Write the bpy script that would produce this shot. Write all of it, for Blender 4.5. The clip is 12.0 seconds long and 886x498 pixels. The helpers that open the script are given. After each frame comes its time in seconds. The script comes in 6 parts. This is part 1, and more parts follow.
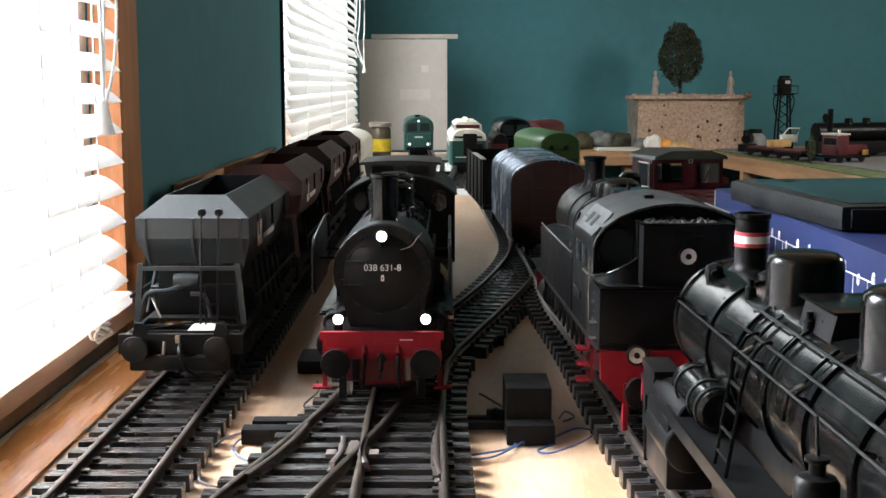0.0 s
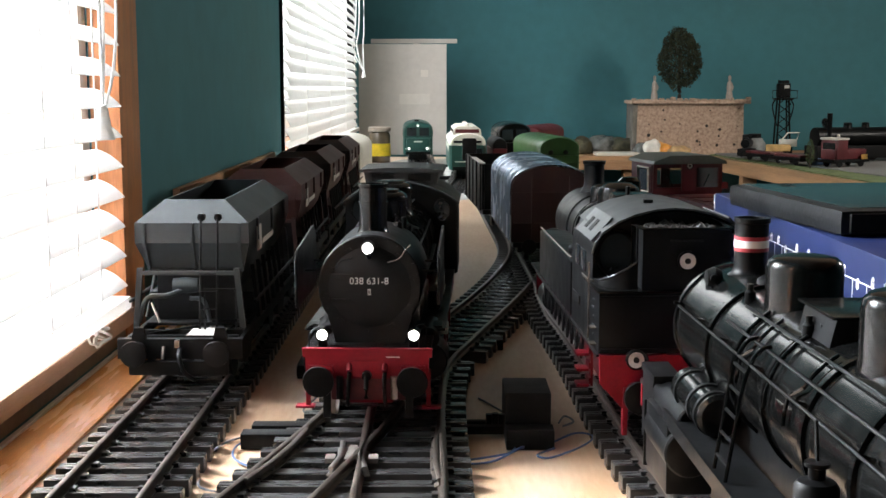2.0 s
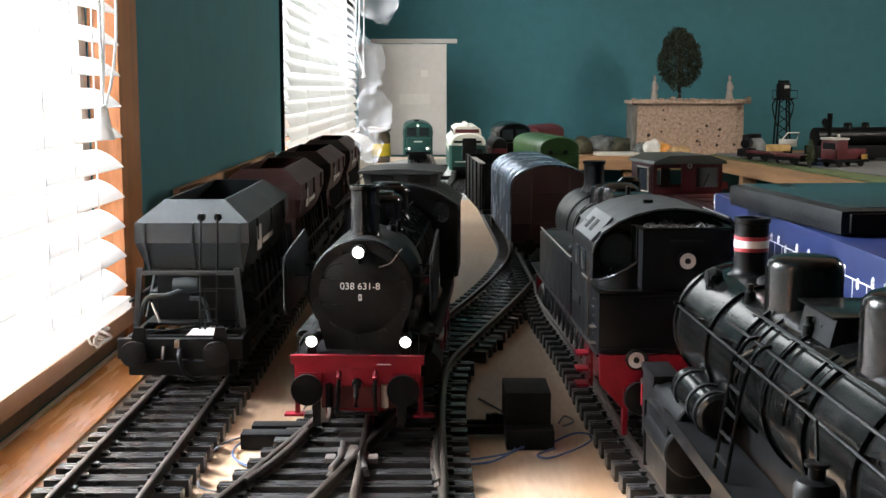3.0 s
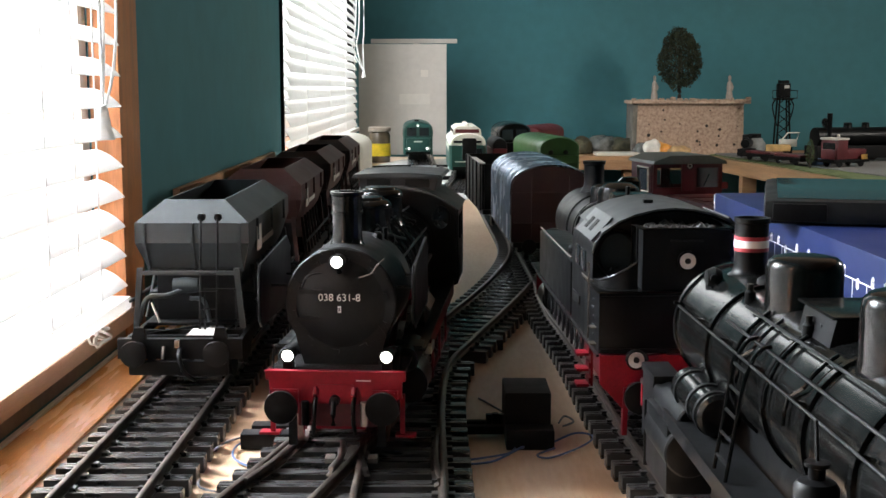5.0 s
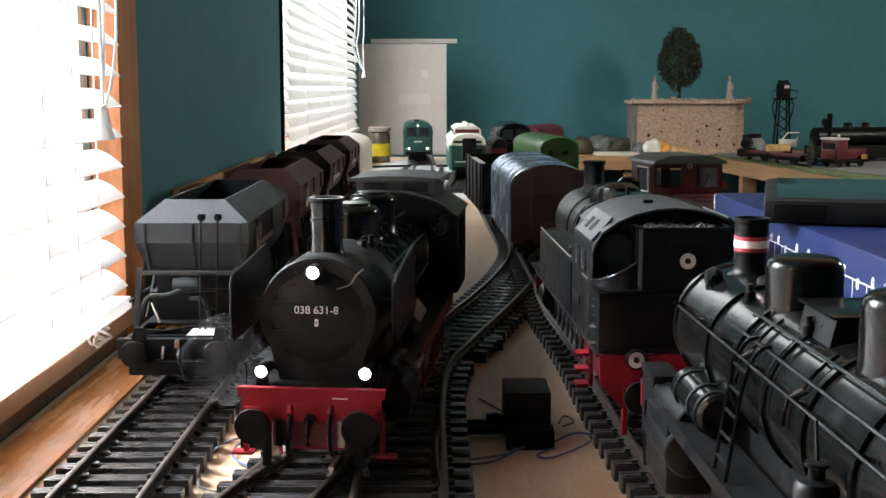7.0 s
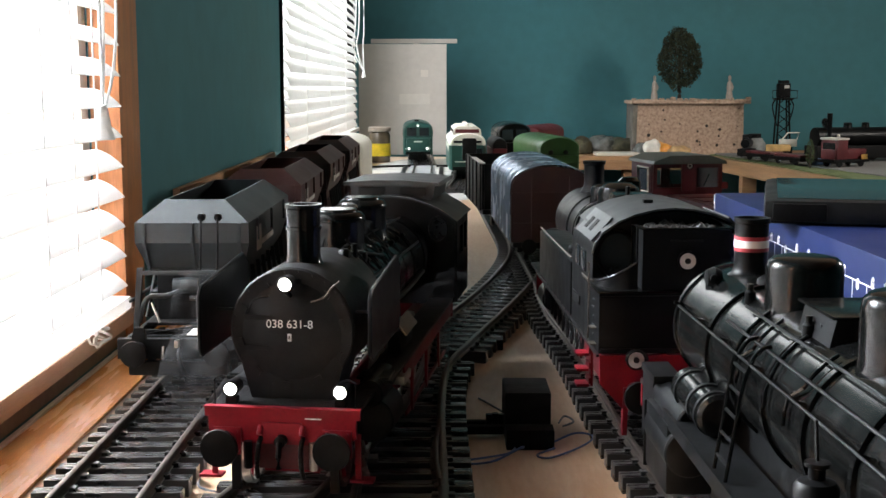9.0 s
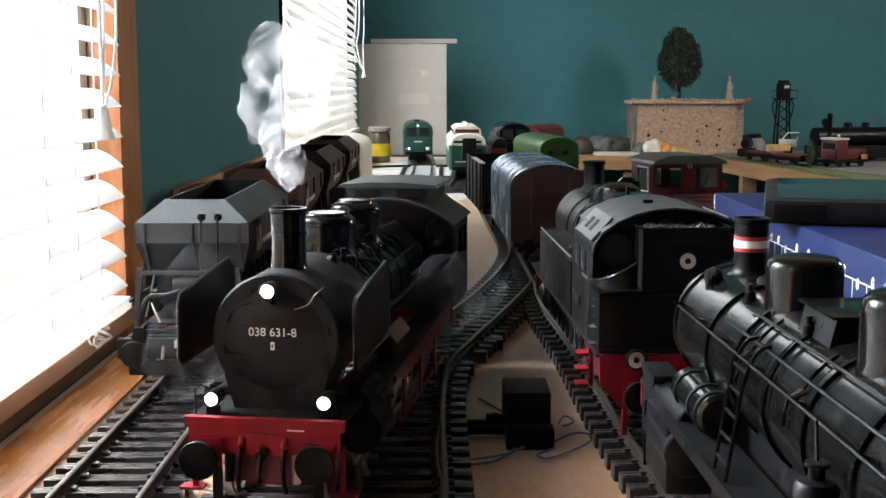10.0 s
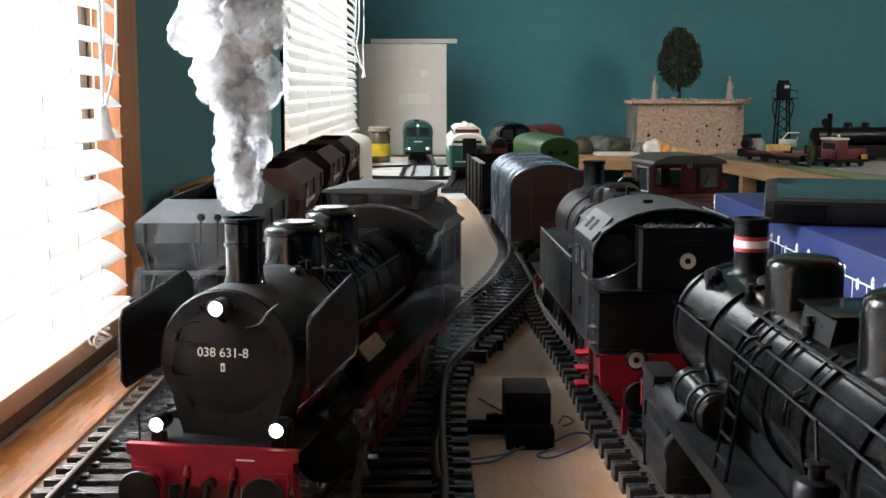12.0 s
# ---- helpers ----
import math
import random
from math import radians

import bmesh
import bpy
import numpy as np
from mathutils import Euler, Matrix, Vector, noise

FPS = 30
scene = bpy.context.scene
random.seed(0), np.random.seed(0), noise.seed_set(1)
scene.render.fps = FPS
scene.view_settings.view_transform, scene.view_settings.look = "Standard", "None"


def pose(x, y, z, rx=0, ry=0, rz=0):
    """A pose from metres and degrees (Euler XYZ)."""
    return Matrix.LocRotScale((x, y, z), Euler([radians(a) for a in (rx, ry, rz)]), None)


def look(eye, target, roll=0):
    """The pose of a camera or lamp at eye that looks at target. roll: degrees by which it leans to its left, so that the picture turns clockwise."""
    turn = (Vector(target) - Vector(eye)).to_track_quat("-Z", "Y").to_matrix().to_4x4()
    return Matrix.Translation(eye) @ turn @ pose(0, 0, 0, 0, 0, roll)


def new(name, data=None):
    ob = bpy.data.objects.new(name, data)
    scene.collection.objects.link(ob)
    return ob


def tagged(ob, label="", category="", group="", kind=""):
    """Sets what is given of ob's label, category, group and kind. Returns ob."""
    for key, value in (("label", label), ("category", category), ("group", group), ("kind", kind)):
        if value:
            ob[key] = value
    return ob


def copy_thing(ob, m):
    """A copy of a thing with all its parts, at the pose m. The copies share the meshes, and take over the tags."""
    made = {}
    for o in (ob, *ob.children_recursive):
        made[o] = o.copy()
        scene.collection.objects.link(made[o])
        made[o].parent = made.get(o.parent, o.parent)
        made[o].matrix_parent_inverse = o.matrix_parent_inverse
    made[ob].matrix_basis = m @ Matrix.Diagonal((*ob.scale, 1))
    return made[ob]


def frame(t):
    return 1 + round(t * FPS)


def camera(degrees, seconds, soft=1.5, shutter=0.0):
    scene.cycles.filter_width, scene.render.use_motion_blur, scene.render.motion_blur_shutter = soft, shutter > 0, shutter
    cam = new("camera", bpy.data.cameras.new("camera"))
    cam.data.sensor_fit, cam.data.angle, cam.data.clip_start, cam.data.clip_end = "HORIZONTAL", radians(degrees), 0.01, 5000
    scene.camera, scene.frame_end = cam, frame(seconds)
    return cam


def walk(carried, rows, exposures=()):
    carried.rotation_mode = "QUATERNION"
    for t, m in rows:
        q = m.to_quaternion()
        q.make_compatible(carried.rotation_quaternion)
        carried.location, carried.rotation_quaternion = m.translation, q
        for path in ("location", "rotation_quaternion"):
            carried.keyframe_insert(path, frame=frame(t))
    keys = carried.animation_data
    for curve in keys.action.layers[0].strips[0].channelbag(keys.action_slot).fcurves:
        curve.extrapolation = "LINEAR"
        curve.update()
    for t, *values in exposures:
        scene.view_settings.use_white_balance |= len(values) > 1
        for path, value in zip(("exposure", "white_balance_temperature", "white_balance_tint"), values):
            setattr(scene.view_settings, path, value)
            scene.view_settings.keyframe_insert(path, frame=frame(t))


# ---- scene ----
# ================= camera =================
cam = camera(40, 12.0, soft=1.5)
EYE = (0.0, 0.0, 0.227)
walk(cam, [(0.0, pose(*EYE, 90 - 7.785, 0.05, 0.03)),
           (0.25, pose(*EYE, 90 - 7.68, 0.05, 0.015)),
           (0.5, pose(*EYE, 90 - 7.597, 0.05, 0)),
           (1.0, pose(*EYE, 90 - 7.57, 0.05, 0)),
           (12.0, pose(*EYE, 90 - 7.57, 0.05, 0))])

# ================= light =================
world = bpy.data.worlds.new("sky")
scene.world = world
world.use_nodes = True
wn = world.node_tree
sky = wn.nodes.new("ShaderNodeTexSky")
sky.sky_type = 'NISHITA'
sky.sun_disc = False
sky.dust_density, sky.ozone_density = 8.0, 0.2
sky.sun_elevation, sky.sun_rotation = radians(40), radians(-110)
wn.nodes["Background"].inputs[1].default_value = 0.08
wn.links.new(sky.outputs[0], wn.nodes["Background"].inputs[0])


def window_light(name, m, sx, sy, power, color, spread=180):
    d = bpy.data.lights.new(name, 'AREA')
    d.shape, d.size, d.size_y, d.energy, d.color = 'RECTANGLE', sx, sy, power, color
    d.spread = math.radians(spread)
    ob = new(name, d)
    ob.matrix_world = m
    return ob


window_light("window_daylight", look((-0.78, 1.20, 0.78), (-0.24, 0.52, 0.16)), 0.90, 0.50, 255, (0.93, 0.97, 1.04))
window_light("window_daylight", look((-0.445, 3.04, 0.675), (0.4, 3.00, 0.50)), 1.68, 1.10, 22, (0.95, 0.98, 1.02))
window_light("window_daylight", look((-0.95, 3.00, 1.10), (-0.10, 2.95, 0.0)), 1.60, 0.50, 30, (0.95, 0.98, 1.02))
window_light("window_daylight", look((2.40, 2.45, 0.95), (0.4, 2.7, 0.15)), 0.35, 0.35, 28, (1.0, 0.94, 0.86))
scene.view_settings.exposure = -0.05


# ================= materials =================
def mat(name, color, rough=0.5, metal=0.0, var=0.25, scale=40.0, bump=0.0, bscale=300.0, color2=None, spec=0.5, stretch=(1, 1, 1), coat=0.0, hi=0.62):
    m = bpy.data.materials.new(name)
    m.use_nodes = True
    nt = m.node_tree
    N, L = nt.nodes, nt.links
    b = N["Principled BSDF"]
    b.inputs["Roughness"].default_value = rough
    b.inputs["Metallic"].default_value = metal
    b.inputs["Specular IOR Level"].default_value = spec
    b.inputs["Coat Weight"].default_value = coat
    tc = N.new("ShaderNodeTexCoord")
    mp = N.new("ShaderNodeMapping")
    mp.inputs["Scale"].default_value = stretch
    L.new(tc.outputs["Object"], mp.inputs["Vector"])
    n1 = N.new("ShaderNodeTexNoise")
    n1.inputs["Scale"].default_value, n1.inputs["Detail"].default_value = scale, 6
    L.new(mp.outputs[0], n1.inputs["Vector"])
    n2 = N.new("ShaderNodeTexNoise")
    n2.inputs["Scale"].default_value, n2.inputs["Detail"].default_value = scale * 9, 3
    L.new(mp.outputs[0], n2.inputs["Vector"])
    add = N.new("ShaderNodeMath")
    add.operation = 'MULTIPLY_ADD'
    add.inputs[1].default_value = 0.35
    L.new(n2.outputs[0], add.inputs[0])
    sc = N.new("ShaderNodeMath")
    sc.operation = 'MULTIPLY'
    sc.inputs[1].default_value = 0.65
    L.new(n1.outputs[0], sc.inputs[0])
    L.new(sc.outputs[0], add.inputs[2])
    rp = N.new("ShaderNodeValToRGB")
    rp.color_ramp.elements[0].position, rp.color_ramp.elements[1].position = 0.36, hi
    c2 = color2 or tuple(min(1, c * (1 + var)) for c in color)
    rp.color_ramp.elements[0].color = (*[c * (1 - var) for c in color], 1)
    rp.color_ramp.elements[1].color = (*c2, 1)
    L.new(add.outputs[0], rp.inputs[0])
    L.new(rp.outputs[0], b.inputs["Base Color"])
    rr = N.new("ShaderNodeMath")
    rr.operation = 'MULTIPLY_ADD'
    rr.inputs[1].default_value, rr.inputs[2].default_value = 0.25, max(0.02, rough - 0.12)
    L.new(n1.outputs[0], rr.inputs[0])
    L.new(rr.outputs[0], b.inputs["Roughness"])
    if bump:
        n3 = N.new("ShaderNodeTexNoise")
        n3.inputs["Scale"].default_value, n3.inputs["Detail"].default_value = bscale, 4
        L.new(mp.outputs[0], n3.inputs["Vector"])
        bp = N.new("ShaderNodeBump")
        bp.inputs["Strength"].default_value, bp.inputs["Distance"].default_value = bump, 0.002
        L.new(n3.outputs[0], bp.inputs["Height"])
        L.new(bp.outputs[0], b.inputs["Normal"])
    return m


def glow(name, color, strength, base=1.0):
    m = bpy.data.materials.new(name)
    m.use_nodes = True
    b = m.node_tree.nodes["Principled BSDF"]
    b.inputs["Base Color"].default_value = (*[c * base for c in color], 1)
    b.inputs["Emission Color"].default_value = (*color, 1)
    b.inputs["Emission Strength"].default_value = strength
    return m


def glass(name, tint=(0.9, 0.95, 0.95), rough=0.03):
    m = bpy.data.materials.new(name)
    m.use_nodes = True
    b = m.node_tree.nodes["Principled BSDF"]
    b.inputs["Base Color"].default_value = (*tint, 1)
    b.inputs["Roughness"].default_value = rough
    b.inputs["Transmission Weight"].default_value = 1.0
    b.inputs["IOR"].default_value = 1.15
    return m


BLACK = mat("black_paint", (0.0044, 0.0047, 0.0050), 0.34, spec=.12, var=0.4, scale=60, bump=0.02, bscale=500)
GLOSSBLACK = mat("satin_black_paint", (0.0032, 0.0034, 0.0033), 0.16, spec=.28, var=0.35, scale=45, bump=0.015, bscale=250)
MATTBLACK = mat("matt_black", (0.006, 0.006, 0.0062), 0.55, spec=.12, var=0.4, scale=80, bump=0.1)
DOORBLACK = mat("smokebox_black", (0.0105, 0.0110, 0.0115), 0.42, spec=.14, var=0.3, scale=70, bump=0.05)
RED = mat("red_paint", (0.165, 0.005, 0.012), 0.40, spec=.22, var=0.2, scale=60)
DARKRED = mat("dark_red_paint", (0.085, 0.010, 0.013), 0.42, var=0.25, scale=50)
GREY = mat("grey_wagon_paint", (0.024, 0.030, 0.032), 0.5, var=0.18, scale=30, bump=0.03)
DARKGREY = mat("dark_grey_chassis", (0.0045, 0.0048, 0.005), 0.5, spec=.2, var=0.3, scale=60)
ENDBROWN = mat("dark_red_brown_paint", (0.034, 0.012, 0.011), 0.5, var=0.25, scale=40, bump=0.05)
BROWN = mat("red_brown_paint", (0.048, 0.017, 0.015), 0.5, var=0.22, scale=30, bump=0.03)
BRASSY = mat("dull_bronze", (.30, .20, .13), .38, metal=.5, var=.25, scale=90)
ROOFGREY = mat("dull_grey_roof", (.020, .022, .022), .48, spec=.35, var=.2, scale=50)
STEEL = mat("worn_steel", (0.45, 0.43, 0.40), 0.32, metal=1.0, var=0.2, scale=90)
RAILM = mat("rail_brown_steel", (0.12, 0.10, 0.085), 0.36, metal=0.85, var=0.4, scale=60)
SLEEPER = mat("sleeper_plastic", (0.020, 0.0195, 0.020), 0.28, spec=.8, var=0.3, scale=120, bump=0.25, bscale=250, stretch=(0.3, 2, 1))
BOARD = mat("plywood_board", (0.56, 0.345, 0.195), 0.36, spec=.9, var=0.16, color2=(.62, .46, .33), scale=9, bump=0.03, bscale=120, stretch=(3, 0.6, 1))
EDGEWOOD = mat("varnished_pine", (0.40, 0.17, 0.065), 0.45, var=0.25, scale=14, bump=0.05, bscale=120, stretch=(6, 6, 0.6))
EDGEWOOD2 = mat("orange_varnished_plank", (.62, .27, .085), .26, var=.22, scale=10, bump=.03, bscale=120, stretch=(8, .7, 1))
# Same pine as the casing, whitened: outdoor glare put into the colour.
REVEAL = mat("daylit_pine_reveal", (.74, .70, .66), .6, var=.06, scale=10, stretch=(6, 6, .6))
SILLWOOD = mat("pale_varnished_sill", (.46, .31, .22), .35, var=.15, scale=12, stretch=(6, .6, 6))
MOULD = mat("cream_moulding", (.60, .50, .40), .45, var=.08, scale=10)
PINE = mat("pine_fascia", (0.36, 0.20, 0.10), 0.55, var=0.2, scale=10, stretch=(0.5, 0.5, 6))
TEAL = mat("teal_wall_paint", (0.040, 0.160, 0.184), 0.75, var=0.10, scale=3, bump=0.08, bscale=90)
WHITEP = mat("white_paint", (0.78, 0.78, 0.76), 0.5, var=0.05, scale=10)
SLATM = mat("white_blind_slat", (0.85, 0.85, 0.84), 0.4, var=0.03, scale=20)
nt_ = SLATM.node_tree
tl_, mx_ = nt_.nodes.new("ShaderNodeBsdfTranslucent"), nt_.nodes.new("ShaderNodeMixShader")
tl_.inputs[0].default_value = (.85, .85, .83, 1)
mx_.inputs[0].default_value = .45
nt_.links.new(nt_.nodes["Principled BSDF"].outputs[0], mx_.inputs[1])
nt_.links.new(tl_.outputs[0], mx_.inputs[2])
nt_.links.new(mx_.outputs[0], nt_.nodes["Material Output"].inputs["Surface"])
CORDM = mat("white_cord", (0.8, 0.8, 0.78), 0.7, var=0.05)
CEILM = mat("warm_pine_ceiling", (0.50, 0.35, 0.23), 0.8, var=0.05, scale=2)
FLOORM = mat("dark_carpet", (0.10, 0.085, 0.07), 0.9, var=0.3, scale=8, bump=0.3)
BLUEBOX = mat("blue_card", (0.0025, 0.0085, 0.048), 0.42, var=0.12, scale=15)
STONE = mat("castle_stone", (0.33, 0.215, 0.15), 0.85, var=0.22, scale=110, bump=0.9, bscale=90, color2=(0.50, 0.36, 0.265))
LAMPGLOW = glow("lit_lamp", (1.0, 0.97, 0.90), 9)
PALE = mat("pale_grey_board", (0.50, 0.47, 0.43), 0.8, var=0.07, scale=5)


# ================= mesh helpers =================
def part(name, bm, material, parent=None, label="", m=None, smooth=None):
    me = bpy.data.meshes.new(name)
    if smooth is None:
        smooth = 35
    bmesh.ops.recalc_face_normals(bm, faces=bm.faces)
    bm.to_mesh(me)
    bm.free()
    me.materials.append(material)
    if smooth:
        me.shade_smooth()
        me.set_sharp_from_angle(angle=radians(smooth))
    ob = new(name, me)
    if parent is not None:
        ob.parent = parent
    if m is not None:
        ob.matrix_basis = m
    if label:
        tagged(ob, label)
    return ob


def empty(name, m, label, category, group="", kind=""):
    ob = new(name)
    ob.empty_display_size = 0.02
    ob.matrix_basis = m
    return tagged(ob, label, category, group, kind)


def bx(bm, x0, x1, y0, y1, z0, z1, bev=0.0, m=None):
    r = bmesh.ops.create_cube(bm, size=1)
    vs = r["verts"]
    for v in vs:
        v.co = Vector((x0 + (v.co.x + .5) * (x1 - x0), y0 + (v.co.y + .5) * (y1 - y0), z0 + (v.co.z + .5) * (z1 - z0)))
        if m is not None:
            v.co = m @ v.co
    if bev:
        es = list({e for v in vs for e in v.link_edges})
        bmesh.ops.bevel(bm, geom=es, offset=bev, segments=2, profile=0.7, affect='EDGES')
    return bm


def box(x0, x1, y0, y1, z0, z1, bev=0.0, m=None):
    return bx(bmesh.new(), x0, x1, y0, y1, z0, z1, bev, m)


def AXIS(axis):
    return {'z': Matrix.Identity(4), 'y': Matrix.Rotation(radians(-90), 4, 'X'), 'x': Matrix.Rotation(radians(90), 4, 'Y')}[axis]


def lathe(bm, prof, at, axis='z', n=28):
    """Turn a profile of (radius, height) round an axis through at."""
    m = Matrix.Translation(at) @ AXIS(axis)
    rings = []
    for r, h in prof:
        if r < 1e-6:
            rings.append([bm.verts.new(m @ Vector((0, 0, h)))])
        else:
            rings.append([bm.verts.new(m @ Vector((r * math.cos(a), r * math.sin(a), h))) for a in [2 * math.pi * i / n for i in range(n)]])
    for a, b in zip(rings, rings[1:]):
        for i in range(n):
            q = [a[i % len(a)], a[(i + 1) % len(a)], b[(i + 1) % len(b)], b[i % len(b)]]
            q = list(dict.fromkeys(q))
            if len(q) > 2:
                bm.faces.new(q)
    return bm


def cyl(bm, r, h0, h1, at=(0, 0, 0), axis='z', n=24, bev=0.0):
    b = min(bev, r * .5)
    prof = [(0, h0), (r - b, h0), (r, h0 + b), (r, h1 - b), (r - b, h1), (0, h1)] if b else [(0, h0), (r, h0), (r, h1), (0, h1)]
    return lathe(bm, prof, at, axis, n)


def tube(bm, pts, r, n=6):
    """A round rod along a polyline."""
    pts = [Vector(p) for p in pts]
    rings = []
    for i, p in enumerate(pts):
        d = (pts[min(i + 1, len(pts) - 1)] - pts[max(i - 1, 0)]).normalized()
        q = d.to_track_quat('Z', 'Y')
        rings.append([bm.verts.new(p + q @ Vector((r * math.cos(2 * math.pi * k / n), r * math.sin(2 * math.pi * k / n), 0))) for k in range(n)])
    for a, b in zip(rings, rings[1:]):
        for k in range(n):
            bm.faces.new((a[k], a[(k + 1) % n], b[(k + 1) % n], b[k]))
    bm.faces.new(rings[0][::-1])
    bm.faces.new(rings[-1])
    return bm


def prism(bm, poly, a, b, axis='y'):
    """Push a polygon along an axis from a to b. axis y: poly is (x, z); x: (y, z); z: (x, y)."""
    put = {'y': lambda p, t: (p[0], t, p[1]), 'x': lambda p, t: (t, p[0], p[1]), 'z': lambda p, t: (p[0], p[1], t)}[axis]
    A = [bm.verts.new(put(p, a)) for p in poly]
    B = [bm.verts.new(put(p, b)) for p in poly]
    bm.faces.new(A)
    bm.faces.new(B[::-1])
    for i in range(len(poly)):
        j = (i + 1) % len(poly)
        bm.faces.new((A[i], A[j], B[j], B[i]))
    return bm


def arc(cx, cz, r, a0, a1, n=16):
    return [(cx + r * math.cos(radians(a0 + (a1 - a0) * i / n)), cz + r * math.sin(radians(a0 + (a1 - a0) * i / n))) for i in range(n + 1)]


def bez(pts, n=8):
    """A smooth curve through points."""
    P = [Vector(p) for p in pts]
    out = []
    for i in range(len(P) - 1):
        p0, p1, p2, p3 = P[max(i - 1, 0)], P[i], P[i + 1], P[min(i + 2, len(P) - 1)]
        for k in range(n):
            t = k / n
            out.append(0.5 * ((2 * p1) + (-p0 + p2) * t + (2 * p0 - 5 * p1 + 4 * p2 - p3) * t * t + (-p0 + 3 * p1 - 3 * p2 + p3) * t ** 3))
    return out + [P[-1]]


def words(name, text, size, material, parent, m, label=""):
    c = bpy.data.curves.new(name, 'FONT')
    c.body, c.size, c.extrude, c.align_x, c.align_y = text, size, 0.00015, 'CENTER', 'CENTER'
    t = bpy.data.objects.new(name, c)
    scene.collection.objects.link(t)
    me = bpy.data.meshes.new_from_object(t)
    bpy.data.objects.remove(t)
    me.materials.append(material)
    ob = new(name, me)
    ob.parent, ob.matrix_basis = parent, m
    if label:
        tagged(ob, label)
    return ob


# ================= room =================
WX, BACK, RX, FRONT, FLOOR, CEIL = -0.285, 4.45, 2.3, -1.6, -0.85, 1.6


def room():
    W1, W2 = (0.20, 1.06), (2.16, 3.92)          # the two windows in the left wall
    B1, B2 = 0.040, 0.10
    TOPS = (0.66, 1.25)
    bm = bmesh.new()
    x0, x1 = WX - 0.16, WX
    for y0, y1 in ((FRONT, W1[0]), (W1[1], W2[0]), (W2[1], BACK)):
        bx(bm, x0, x1, y0, y1, FLOOR, CEIL)
    for (y0, y1), z0, TOP in ((W1, B1 - .010, TOPS[0]), (W2, B2, TOPS[1])):
        bx(bm, x0, x1, y0, y1, FLOOR, z0 - .0095)
        bx(bm, x0, x1, y0, y1, TOP, CEIL)
    tagged(part("wall_west", bm, TEAL), "teal painted wall with two window openings", "wall", kind="structure")
    tagged(part("wall_north", box(x0, RX + .16, BACK, BACK + .12, FLOOR, CEIL), TEAL), "plain teal painted back wall", "wall", kind="structure")
    tagged(part("wall_south", box(x0, RX + .16, FRONT - .12, FRONT, FLOOR, CEIL), TEAL), "plain teal painted wall", "wall", kind="structure")
    bm = bmesh.new()
    for y0, y1 in ((FRONT, 1.9), (3.0, BACK)):
        bx(bm, RX, RX + .16, y0, y1, FLOOR, CEIL)
    bx(bm, RX, RX + .16, 1.9, 3.0, FLOOR, 0.5)
    bx(bm, RX, RX + .16, 1.9, 3.0, 1.4, CEIL)
    tagged(part("wall_east", bm, TEAL), "teal painted wall with a window opening", "wall", kind="structure")
    tagged(part("ceiling", box(x0, RX + .16, FRONT, BACK, CEIL, CEIL + .1), CEILM), "warm pine boarded ceiling", "ceiling", kind="structure")
    tagged(part("floor", box(x0, RX + .16, FRONT, BACK, FLOOR - .1, FLOOR), FLOORM), "dark carpeted floor", "floor", kind="structure")
    for i, ((y0, y1), z0) in enumerate(((W1, B1), (W2, B2))):
        win = empty("window_%d" % (i + 1), pose(WX, 0, 0), "window with varnished wood frame behind white blind", "window", kind="structure")
        fr = EDGEWOOD if i == 0 else WHITEP
        TOP = TOPS[i]
        e = 0.066 if i == 0 else 0.004
        part("casing", box(-.02, .006, y1 - .002, y1 + e, z0 - .12, TOP + .07, .002), fr if i == 0 else BLACK, win, "varnished pine casing" if i == 0 else "")
        part("casing", box(-.02, .006, y0 - (.06 if i == 0 else .010), y0, z0 - .03, TOP + .07, .002), fr if i == 0 else BLACK, win)
        part("jamb", box(-.15, -.060, y1 - .022, y1 - .003, z0, TOP, .001), REVEAL if i == 0 else fr, win)
        part("jamb_edge", box(-.0595, -.021, y1 - .024, y1 - .003, z0, TOP, .001), REVEAL if i == 0 else fr, win)
        part("jamb", box(-.15, -.021, y0 + .001, y0 + .02, z0, TOP, .001), fr, win)
        part("head", box(-.15, .006, y0 + .022, y1 - .024, TOP - .02, TOP - .001, .001), fr, win)
        if i == 0:
            part("window_sill", box(-.16, .013, y0 + .001, y1 - .003, z0 - .019, z0 - .004, .003), SILLWOOD, win, "pale varnished sill")
        else:
            part("window_sill", box(-.16, .012, y0 + .001, y1 - .003, z0 - .009, z0, .003), EDGEWOOD, win)
        part("window_frame", box(-.15, -.12, y0 + .022, y1 - .024, z0 + .001, z0 + .05, .002), fr, win)
        g = part("pane", box(-.138, -.134, y0 + .022, y1 - .024, z0 + .052, TOP - .022), glass("pane_glass"), win)
        g.visible_shadow = False
    # sheet of bright overcast distance outside
    b = part("backdrop", box(-1.6, -1.58, -2.5, 8.5, -.9, 3.0), glow("bright_overcast", (1.0, 0.88, 0.76), 0.72, 0.0))
    tagged(b, "bright hazy distance outside the windows", "backdrop", kind="structure")


